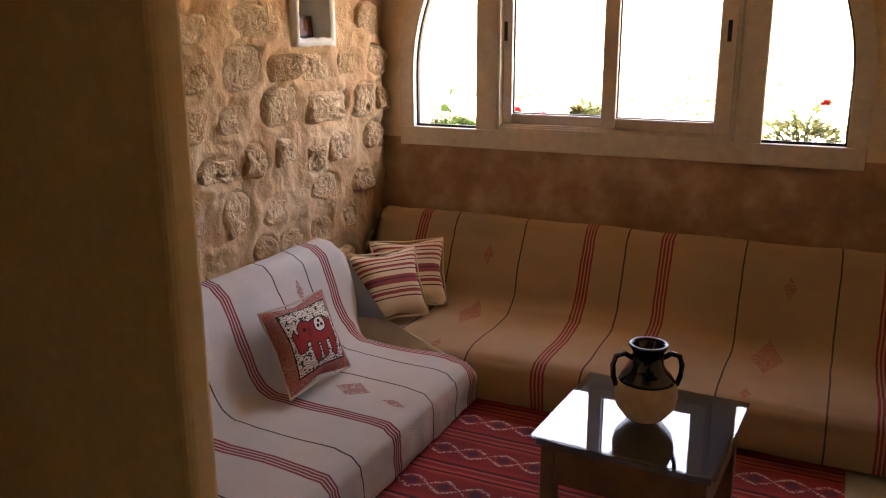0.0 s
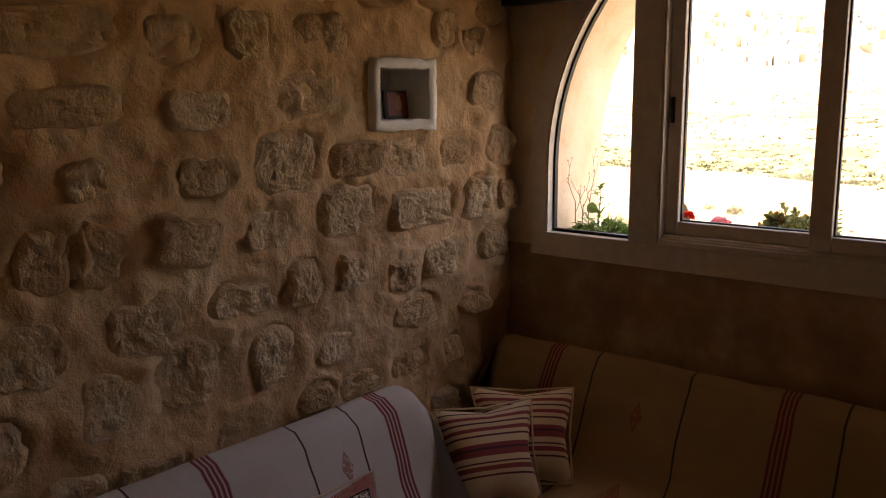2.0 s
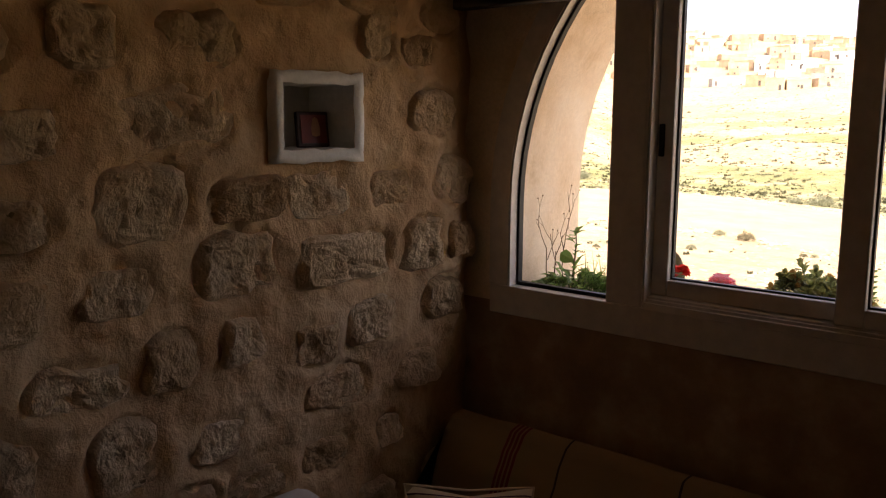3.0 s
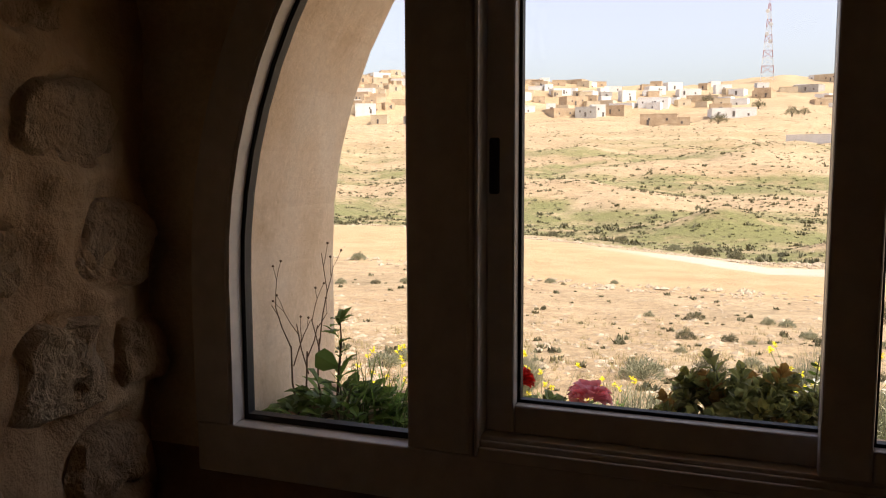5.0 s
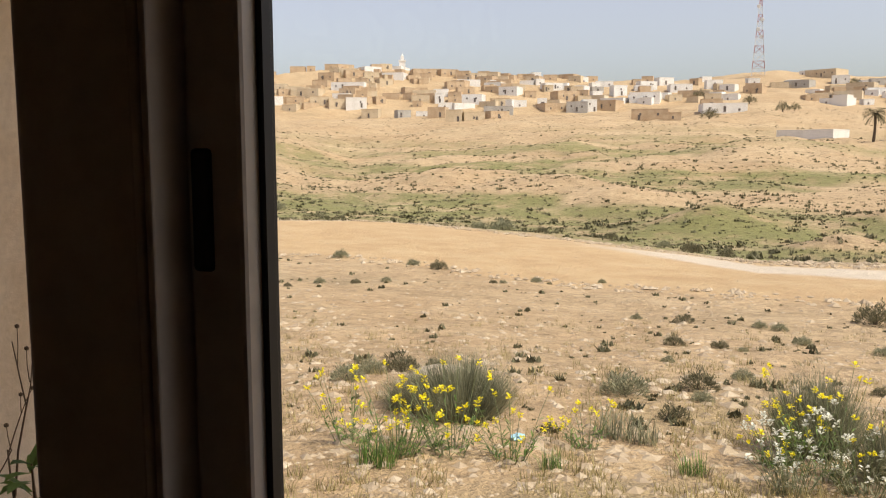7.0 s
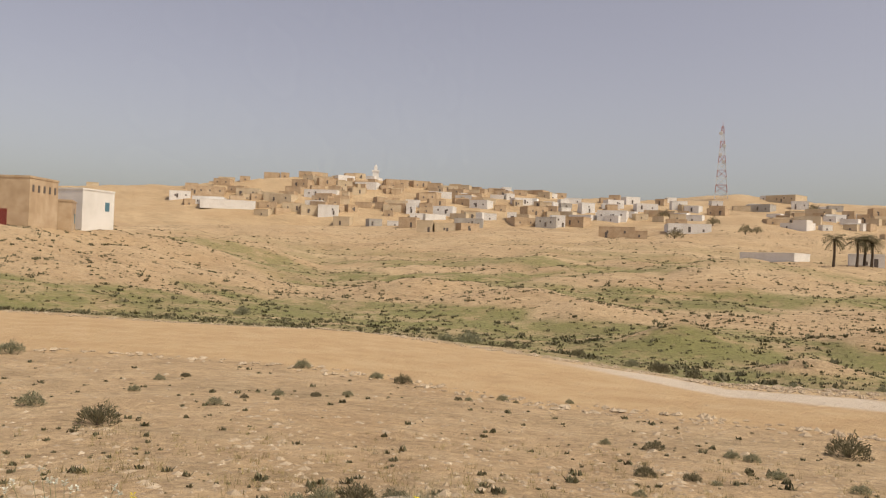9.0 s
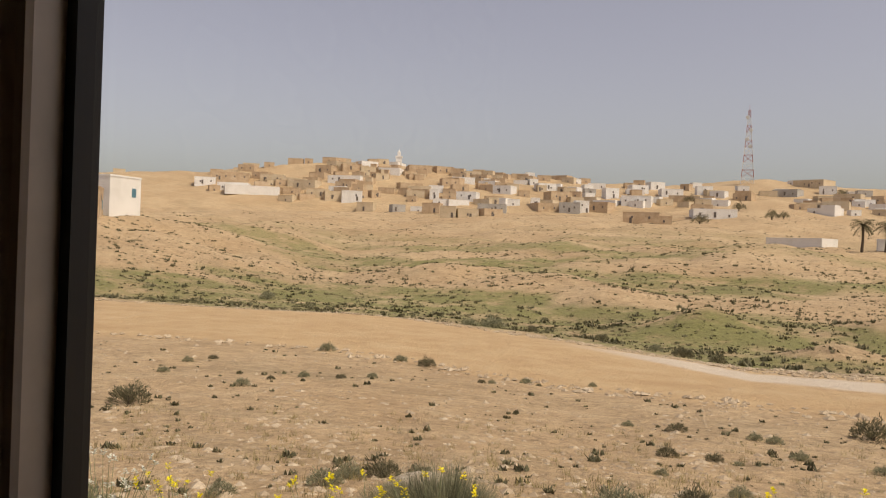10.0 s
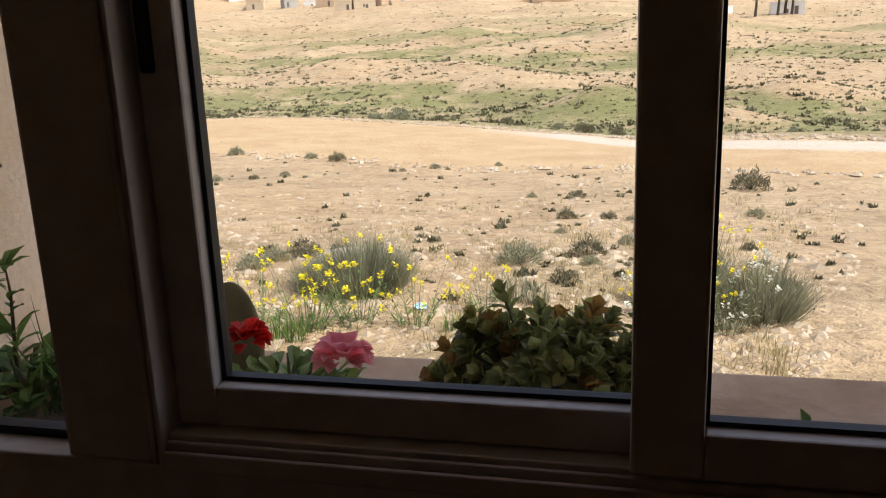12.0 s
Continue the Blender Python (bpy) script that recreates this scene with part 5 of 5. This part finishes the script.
# pebbles, tufts and far scrub: nobody could count these
def scatter_stuff(name, label, category, mat, count, r0, r1, s0, s1, flat, seed, power=1.0, keep=None, tufted=0):
    rng = random.Random(seed)
    octa = [Vector(v) for v in ((1, 0, 0), (0, 1, 0), (-1, 0, 0), (0, -1, 0), (0, 0, 1), (0, 0, -0.6))]
    tris = ((0, 1, 4), (1, 2, 4), (2, 3, 4), (3, 0, 4), (1, 0, 5), (2, 1, 5), (3, 2, 5), (0, 3, 5))
    verts, faces = [], []
    made = 0
    while made < count:
        th, r = rng.uniform(-16, 52), r0 * (r1 / r0) ** (rng.random() ** power)
        if keep and not keep(th, r, rng):
            continue
        made += 1
        p = spot(th, r)
        s = rng.uniform(s0, s1) * rng.uniform(0.5, 1.4)
        spin = rng.uniform(0, 6.28)
        if tufted:
            for q in range(tufted):
                a, lean, h = rng.uniform(0, 6.28), rng.uniform(0.0, 1.1), s * rng.uniform(0.6, 1.3)
                o = p + Vector((rng.uniform(-1, 1), rng.uniform(-1, 1), rng.uniform(-0.1, 0.25))) * s * 0.7
                wide = Vector((-math.sin(a), math.cos(a), rng.uniform(-0.3, 0.3))) * s * rng.uniform(0.16, 0.4)
                k = len(verts)
                verts += [o - wide, o + wide, o + Vector((math.cos(a) * lean, math.sin(a) * lean, 1)) * h * flat]
                faces.append((k, k + 1, k + 2))
            continue
        for lump in range(1 if s1 < 0.1 else 3):
            off = Vector((rng.uniform(-1, 1), rng.uniform(-1, 1), rng.uniform(0, 0.4))) * s * (0.8 if s1 >= 0.1 else 0)
            k = len(verts)
            for v in octa:
                j = Vector((v.x * math.cos(spin) - v.y * math.sin(spin), v.x * math.sin(spin) + v.y * math.cos(spin), v.z * flat))
                verts.append(p + off + j * s * rng.uniform(0.6, 1.25))
            faces += [(a + k, b + k, c + k) for a, b, c in tris]
    return tagged(link_mesh(name, verts, faces, mat), label, category, kind="stuff")


def off_bank(th, r, rng):
    inside = curve_at(BANK_IN, th) - 1 < r < curve_at(BANK_OUT, th)
    return (not inside) or rng.random() < 0.06


PEBBLE = mottled("pebble_stone", (0.3, 0.23, 0.16), (0.46, 0.36, 0.25), (0.6, 0.5, 0.38), 2.0, 0.95, 30, 0.4, 0.01)
FAR_SCRUB = mottled("far_scrub", (0.08, 0.078, 0.04), (0.13, 0.12, 0.065), (0.19, 0.17, 0.1), 0.8, 0.95, 12, 0.5, 0.05)
scatter_stuff("pebbles", "scattered pale pebbles on the sandy slope", "stones", PEBBLE, 5500, 4.0, 60, 0.01, 0.052, 0.55, 1, 1.0, off_bank)
scatter_stuff("slope_rocks", "pale flat rocks breaking through the sandy slope", "stones", PEBBLE, 900, 4.5, 36, 0.04, 0.099, 0.4, 22, 0.8, lambda th, r, g: r < curve_at(BANK_IN, th) - 1 and noise.noise((th * 0.22, r * 0.5, 7.0)) > -0.05)
scatter_stuff("rubble", "broken pale rubble along the graded bank", "stones", PEBBLE, 1500, 20, 62, 0.03, 0.11, 0.6, 2, 1.0, lambda th, r, g: abs(r - curve_at(BANK_OUT, th)) < 1.3 or (abs(r - curve_at(BANK_IN, th)) < 0.9 and g.random() < 0.3))
scatter_stuff("low_scrub", "low dark scrub dotted over the near slope", "scrub", FAR_SCRUB, 560, 6.0, 34, 0.012, 0.085, 0.75, 3, 0.8, lambda th, r, g: r < curve_at(BANK_IN, th) - 1 and noise.noise((th * 0.2, r * 0.35, 2.0)) > -0.1, 16)


def dry_grass(count, seed):
    rng = random.Random(seed)
    verts, faces = [], []
    for k in range(count):
        th, r = rng.uniform(-14, 50), 4.2 * (16 / 4.2) ** rng.random()
        if noise.noise((th * 0.25, r * 0.8, 5.0)) < -0.05:
            continue
        p = spot(th, r, -0.01)
        for q in range(9):
            a, lean, h = rng.uniform(0, 6.28), rng.uniform(0.1, 1.0), rng.uniform(0.04, 0.13)
            o = p + Vector((rng.uniform(-1, 1), rng.uniform(-1, 1), 0)) * 0.06
            w = Vector((-math.sin(a), math.cos(a), 0)) * 0.004
            i0 = len(verts)
            verts += [o - w, o + w, o + Vector((math.cos(a) * lean, math.sin(a) * lean, 1)) * h]
            faces.append((i0, i0 + 1, i0 + 2))
    return tagged(link_mesh("dry_grass", verts, faces, leaf_material("leaf_straw", (0.22, 0.17, 0.08), (0.36, 0.3, 0.14), 0.9)), "short straw-coloured grass over the near slope", "grass", kind="stuff")


dry_grass(2600, 6)
scatter_stuff("valley_scrub", "dark scrub dotted over the far hillside", "scrub", FAR_SCRUB, 7500, 42, 350, 0.09, 0.36, 0.62, 4, 0.75, lambda th, r, g: r > curve_at(BANK_OUT, th) + 2 + 10 * g.random() and noise.noise((th * 0.3, r * 0.05, 9.0)) > -0.25, 10)

scatter_stuff("valley_tufts", "small grey-green tufts over the valley slopes", "scrub", FAR_SCRUB, 17000, 42, 420, 0.06, 0.24, 0.5, 14, 0.8, lambda th, r, g: r > curve_at(BANK_OUT, th) + 2, 6)
scatter_stuff("valley_rocks", "pale broken rocks over the valley slopes", "stones", PEBBLE, 4500, 42, 260, 0.04, 0.095, 0.6, 15, 0.7, lambda th, r, g: r > curve_at(BANK_OUT, th) + 2 and noise.noise((th * 0.25, r * 0.07, 4.0)) > -0.1)

# ---- the town ----
WHITE_WALL = mottled("town_white", (0.66, 0.64, 0.6), (0.76, 0.74, 0.71), (0.82, 0.8, 0.77), 0.3, 0.9, 4, 0.2, 0.02)
CREAM_WALL = mottled("town_cream", (0.5, 0.4, 0.27), (0.58, 0.47, 0.33), (0.64, 0.54, 0.4), 0.3, 0.9, 4, 0.2, 0.02)
STONE_WALL = mottled("town_stone", (0.42, 0.3, 0.19), (0.52, 0.385, 0.255), (0.6, 0.47, 0.33), 0.5, 0.95, 3, 0.5, 0.05)
GREY_WALL = mottled("town_grey", (0.34, 0.32, 0.3), (0.42, 0.4, 0.37), (0.48, 0.46, 0.43), 0.4, 0.9, 4, 0.2, 0.02)
OPENING = plain("dark_opening", (0.12, 0.1, 0.09), 0.6)
TONES = {"white": (WHITE_WALL, "flat-roofed whitewashed house in the hillside town"), "cream": (CREAM_WALL, "flat-roofed cream house in the hillside town"), "stone": (STONE_WALL, "old stone house on the town hill"), "grey": (GREY_WALL, "unfinished grey block house in the town")}


def house(th, r, w, h, tone, seed):
    rng = random.Random(seed)
    mat, label = TONES[tone]
    p = spot(th, r)
    ob = thing("house", label, "house", p - Vector((0, 0, 0.4)), "houses of the town")
    ob.rotation_euler = (0, 0, radians(th) + rng.uniform(-0.5, 0.5))
    d = max(4.0, w * rng.uniform(0.6, 0.9))
    hh = h * 0.85 + 0.5
    part("wall", box_bm(-w / 2, w / 2, -d / 2, d / 2, -2.0, hh), mat, ob)
    bm = bmesh.new()
    for b in ((-w / 2 - 0.05, w / 2 + 0.05, -d / 2 - 0.05, -d / 2 + 0.2), (-w / 2 - 0.05, w / 2 + 0.05, d / 2 - 0.2, d / 2 + 0.05), (-w / 2 - 0.05, -w / 2 + 0.2, -d / 2 + 0.2, d / 2 - 0.2), (w / 2 - 0.2, w / 2 + 0.05, -d / 2 + 0.2, d / 2 - 0.2)):
        box_bm(*b, hh, hh + 0.25, bm=bm)
    part("parapet", bm, mat, ob)
    n = max(1, int(w / 4))
    for k in range(n):
        if h < 1.8 or rng.random() < 0.2:
            continue
        x = -w / 2 + w * (k + 0.5) / n + rng.uniform(-0.3, 0.3)
        z = hh - rng.uniform(1.4, 2.0)
        part("window", box_bm(x - 0.32, x + 0.32, -d / 2 - 0.06, -d / 2 + 0.1, z - 0.4, z + 0.4), OPENING, ob)
    if h > 2.6:
        x = rng.uniform(-w / 3, w / 3)
        part("door", box_bm(x - 0.4, x + 0.4, -d / 2 - 0.08, -d / 2 + 0.1, 0.3, 2.1), OPENING, ob)
    return ob


WHITES_HILL = [(23.4, 470, 15.9, 3.8), (24.9, 432, 9.4, 2.9), (23.2, 417, 10.7, 2.8), (26.2, 396, 15.6, 2.7), (18.3, 411, 11.1, 1.7), (13.8, 434, 4.7, 2.9), (14.3, 422, 6.9, 1.7), (26.7, 379, 7.7, 2.1), (25.8, 366, 8.7, 4.5), (20.1, 386, 6.5, 2.6), (20.2, 370, 4.0, 4.5), (19.8, 362, 5.9, 2.0), (17.9, 373, 9.1, 3.5), (15.4, 388, 8.9, 3.2), (18.7, 363, 9.8, 1.5), (21.2, 346, 6.6, 1.9), (13.3, 366, 4.0, 3.5), (11.0, 404, 9.8, 2.2)]
WHITES_SIDE = [(10.2, 356, 5.8, 5.3), (8.3, 386, 6.3, 4.7), (8.5, 372, 10.1, 1.5), (6.5, 417, 8.5, 2.8), (5.4, 427, 7.5, 3.5), (4.4, 401, 9.8, 2.7), (6.5, 373, 12.6, 3.5), (2.3, 407, 7.2, 3.9), (1.7, 292, 13.8, 2.8), (-3.3, 503, 8.2, 2.0), (-5.1, 473, 8.3, 4.5), (-6.3, 472, 5.1, 2.6), (-5.0, 370, 11.3, 2.5), (-3.7, 199, 12.2, 1.6), (-8.9, 203, 6.8, 2.8), (35.5, 404, 9.3, 3.3), (32.5, 385, 23.4, 1.6), (33.6, 392, 13.3, 2.1)]
CREAMS = [(24.8, 413, 7.3, 4.5), (27.1, 368, 7.5, 3.5), (24.8, 352, 7.1, 3.8), (21.2, 385, 10.4, 2.1), (19.2, 298, 5.6, 4.4), (17.9, 299, 7.3, 3.6), (-4.3, 496, 16.8, 4.0), (-5.6, 392, 10.6, 3.7), (-6.3, 429, 11.6, 4.1), (-9.7, 437, 8.9, 3.0), (31.1, 404, 10.9, 3.3), (30.0, 397, 8.1, 2.7), (28.8, 387, 10.5, 3.1), (28.1, 373, 10.1, 3.0)]
STONES_TOWN = [(20.3, 329, 7.1, 4.0), (16.3, 299, 7.3, 2.8), (14.1, 385, 5.2, 2.6), (12.3, 362, 14.7, 2.0), (8.9, 359, 9.7, 3.4), (11.8, 379, 10.3, 4.1), (3.4, 432, 4.7, 2.9), (2.4, 339, 7.8, 3.2), (-0.2, 398, 8.1, 3.2), (-7.9, 420, 5.1, 4.5), (-8.7, 418, 5.1, 4.0), (-9.6, 462, 9.4, 3.7), (6.2, 282, 11.5, 3.8), (4.8, 273, 5.5, 2.6), (33.8, 407, 16.5, 3.9), (31.8, 412, 8.4, 2.8), (27.6, 420, 8.5, 3.4), (26.1, 425, 7.5, 2.9), (21.3, 431, 11.7, 3.5), (19.7, 436, 8.8, 2.9), (18.6, 431, 7.0, 3.5), (17.0, 419, 8.5, 2.8), (15.8, 413, 7.3, 2.8)]
GREYS = [(22.7, 343, 5.6, 2.8), (16.2, 354, 12.0, 2.9), (10.9, 356, 8.7, 4.3), (9.7, 400, 5.4, 2.7), (-7.1, 477, 7.1, 2.6), (-2.8, 442, 12.0, 3.0)]
count = 0
for tone, rows in (("white", WHITES_HILL), ("white", WHITES_SIDE), ("cream", CREAMS), ("stone", STONES_TOWN), ("grey", GREYS)):
    for row in rows:
        count += 1
        house(*row, tone, count)
rng = random.Random(31)
for k in range(210):  # the old quarter on the hill, and the outskirts
    th = rng.gauss(23.5, 5.5) if k < 120 else rng.uniform(-12, 17)
    house(th, rng.uniform(365, 460), rng.uniform(4, 9), rng.uniform(1.6, 2.8), rng.choice(("stone", "stone", "stone", "cream")) if k < 120 else rng.choice(("stone", "cream", "cream", "white", "white")), 200 + k)

minaret = thing("mosque_tower", "white square minaret above the hill town", "minaret", spot(22.7, 466, -0.5))
minaret.rotation_euler = (0, 0, radians(22.7))
part("shaft", box_bm(-1.7, 1.7, -1.7, 1.7, -2, 8.0), WHITE_WALL, minaret)
part("gallery", box_bm(-2.0, 2.0, -2.0, 2.0, 7.4, 8.2), WHITE_WALL, minaret)
part("lantern", box_bm(-0.9, 0.9, -0.9, 0.9, 8.2, 10.4), WHITE_WALL, minaret)
part("finial", lathe_bm([(0.7, 10.4), (0.5, 11.0), (0.1, 11.6), (0.05, 12.4)], 10), WHITE_WALL, minaret)


def corner_house(name, label, th, r, wl, wr, h, turn, mat, windows, door):
    """A plain block seen on its corner, with openings in both faces."""
    ob = thing(name, label, "house", spot(th, r, -0.6))
    ob.rotation_euler = (0, 0, turn)
    part("wall", box_bm(-wl, 0, 0, wr, -3, h), mat, ob)
    part("parapet", box_bm(-wl - 0.08, 0.08, -0.08, wr + 0.08, h, h + 0.3), mat, ob)
    for k in range(windows):
        y = wr * (k + 0.6) / (windows + 0.2)
        part("window", box_bm(-0.1, 0.06, y - 0.22, y + 0.22, h - 1.9, h - 0.9), OPENING, ob)
    if door:
        part("door", box_bm(-wl * 0.62, -wl * 0.35, -0.06, 0.1, 0.5, 3.0), plain("red_metal_door", (0.22, 0.04, 0.03), 0.5), ob, "dull red metal door")
    else:
        part("window", box_bm(-0.1, 0.06, wr - 2.2, wr - 1.2, h - 3.2, h - 1.7), plain("blue_shutter", (0.08, 0.2, 0.26), 0.5), ob, "blue shutter")
    return ob


corner_house("stone_house", "unrendered stone house with a red metal door", 44.3, 130, 9.0, 7.5, 7.4, radians(44 - 30), STONE_WALL, 5, True)
corner_house("white_house", "white rendered two-storey house on the ridge", 41.3, 148, 8.8, 7.4, 7.3, radians(41 - 42), WHITE_WALL, 0, False)
corner_house("brown_house", "low brown earth-walled house on the ridge", 41.9, 139, 4.5, 6.0, 5.2, radians(42 - 6), STONE_WALL, 1, False)


def mast():
    ob = thing("radio_mast", "tall red and white lattice mast with dishes", "mast", spot(-0.35, 492, -0.5))
    red, white = plain("mast_red", (0.35, 0.12, 0.1), 0.6), plain("mast_white", (0.6, 0.6, 0.6), 0.6)
    H, levels = 41.0, 10
    wide = lambda z: 3.0 * (1 - z / H) ** 1.15 + 0.55
    for lv in range(levels):
        z0, z1 = H * lv / levels, H * (lv + 1) / levels
        bm = bmesh.new()
        c0, c1 = [[Vector((sx * wide(z), sy * wide(z), z)) for sx, sy in ((-1, -1), (1, -1), (1, 1), (-1, 1))] for z in (z0, z1)]
        for k in range(4):
            tube_bm([c0[k], c1[k]], 0.16, 4, bm)
            tube_bm([c0[k], c1[(k + 1) % 4]], 0.08, 3, bm)
            tube_bm([c0[(k + 1) % 4], c1[k]], 0.08, 3, bm)
            tube_bm([c1[k], c1[(k + 1) % 4]], 0.08, 3, bm)
        part("lattice_section", bm, red if lv % 2 else white, ob)
    for z, s in ((21, 1), (25, -1), (30, 1), (37, -1)):
        part("dish", lathe_bm([(0.2, 0), (1.0, 0.3), (1.1, 0.6), (0.9, 0.7)], 12), white, ob).matrix_basis = pose(s * 0.9, -1.2, z, 90, 0, 0)
    part("antenna", tube_bm([(0, 0, H - 1), (0, 0, H + 3)], 0.12, 5), red, ob)


mast()


def palm(th, r, height, seed):
    rng = random.Random(seed)
    ob = thing("palm_tree", "date palm with a ragged drooping crown", "palm", spot(th, r, -0.3), "palms beside the white building")
    part("trunk", tube_bm([(0, 0, 0), (0.15, 0, height * 0.5), (0.1, 0, height)], [0.32, 0.26, 0.24], 8), plain("palm_trunk", (0.09, 0.065, 0.045), 0.9), ob)
    verts, faces = [], []
    for k in range(54):
        a, lift = rng.uniform(0, 6.28), rng.uniform(-0.7, 2.2)
        p = Vector((0.1, 0, height))
        way = Vector((math.cos(a), math.sin(a), lift)).normalized()
        for q in range(6):
            nxt = p + way * 0.45
            side = Vector((-math.sin(a), math.cos(a), 0))
            for s in (-1, 1):
                add_leaf(verts, faces, p, way + side * s * 0.9 + Vector((0, 0, -0.3)), (0, 0, 1), 0.6, 0.16)
            p, way = nxt, (way + Vector((0, 0, -0.3))).normalized()
    link_mesh("crown", verts, faces, LEAF_SCRUB, ob)


for k, (th, r, h) in enumerate(((-7.1, 187, 5.6), (-8.4, 193, 5.2), (-8.8, 196, 5.8), (-9.2, 195, 5.0))):
    palm(th, r, h, 40 + k)
for k, (th, r, size) in enumerate(((2.5, 262, 6.5), (0.1, 350, 6.5), (-1.9, 305, 6.0), (-5.9, 465, 7.5), (3.2, 380, 7.0), (-2.6, 318, 5.0))):
    ob = thing("round_tree", "dark round-headed tree among the houses", "tree", spot(th, r, -0.3), "trees in the town")
    ob.scale = (size,) * 3
    c = new("crown", shrub_mesh(80 + k, LEAF_SCRUB, 420))
    c.parent, c.location = ob, (0, 0, 0.12)
    part("trunk", tube_bm([(0, 0, 0), (0.01, 0, 0.25)], [0.04, 0.03], 6), SHRUB_STUMP, ob)

# ---- the stones of the wall ----


def stone_mesh(k, w, h):
    """One hewn stone: an irregular outline, a broken pitted face, its edge sunk into the mortar."""
    rng = random.Random(500 + k)
    sides, squares = 22, rng.uniform(2.6, 7.0)
    proud, tilt_y, tilt_z = rng.uniform(0.01, 0.02), rng.uniform(-0.12, 0.12), rng.uniform(-0.1, 0.16)
    verts, faces = [], []
    rings = (0.0, 0.14, 0.28, 0.42, 0.56, 0.69, 0.81, 0.91, 1.0, 1.1)
    for ring, f in enumerate(rings):
        for q in range(sides if ring else 1):
            a = 2 * math.pi * q / sides
            c, s = math.cos(a), math.sin(a)
            edge = (abs(c) ** squares + abs(s) ** squares) ** (-1 / squares) * (1 + 0.24 * noise.noise((c * 1.4 + k, s * 1.4, k)) + 0.14 * noise.noise((c * 3.4 + k, s * 3.4, k)))
            y, z = 0.5 * w * f * edge * c + rng.uniform(-0.002, 0.002), 0.5 * h * f * edge * s + rng.uniform(-0.002, 0.002)
            crag = 0.011 * noise.noise((y * 16 + k, z * 16, k)) + 0.01 * noise.noise((y * 38 + k, z * 44, k + 3)) + 0.006 * noise.noise((y * 85, z * 85 + k, 2))
            pit = -0.013 * max(0.0, noise.noise((y * 30 + 3 * k, z * 30, 9.0)) - 0.18) * 2.2
            sharp = 0.5 + 0.5 * noise.noise((c * 1.1 + 2 * k, s * 1.1, 5.0)) - 0.35 * s
            lip = smooth(1.1, 0.8 + 0.16 * min(1.0, max(0.0, sharp)), f) if f < 1.1 else 0.0
            verts.append((-0.012 + (0.012 + proud + crag + pit + tilt_y * y + tilt_z * z) * lip, y, z))
    for q in range(sides):
        n = (q + 1) % sides
        faces.append((0, 1 + q, 1 + n))
        for ring in range(len(rings) - 2):
            a, b = 1 + ring * sides, 1 + (ring + 1) * sides
            faces.append((a + q, b + q, b + n, a + n))
    me = bpy.data.meshes.new("stone")
    me.from_pydata(verts, [], faces)
    me.materials.append(STONE)
    return me


def wall_swell(y, z):
    """The wall's broad swell where a stone sits."""
    return -0.004 + 0.016 * noise.noise((y * 2.1, z * 2.1, 3.3)) + 0.02 * noise.noise((y * 5.0, z * 6.0, 8.1)) + 0.012 * noise.noise((y * 11.0, z * 9.0, 1.7))


rng = random.Random(77)
for k, (y, z, w, h) in enumerate(STONES):
    ob = new("stone", stone_mesh(k, w * 1.12, h * 1.14))
    ob.parent = wall_west
    ob.matrix_basis = Matrix.LocRotScale((wall_swell(y, z) + rng.uniform(-0.006, 0.002), y, z), Euler((rng.uniform(-0.12, 0.12), 0, 0)), (1, 1, 1))
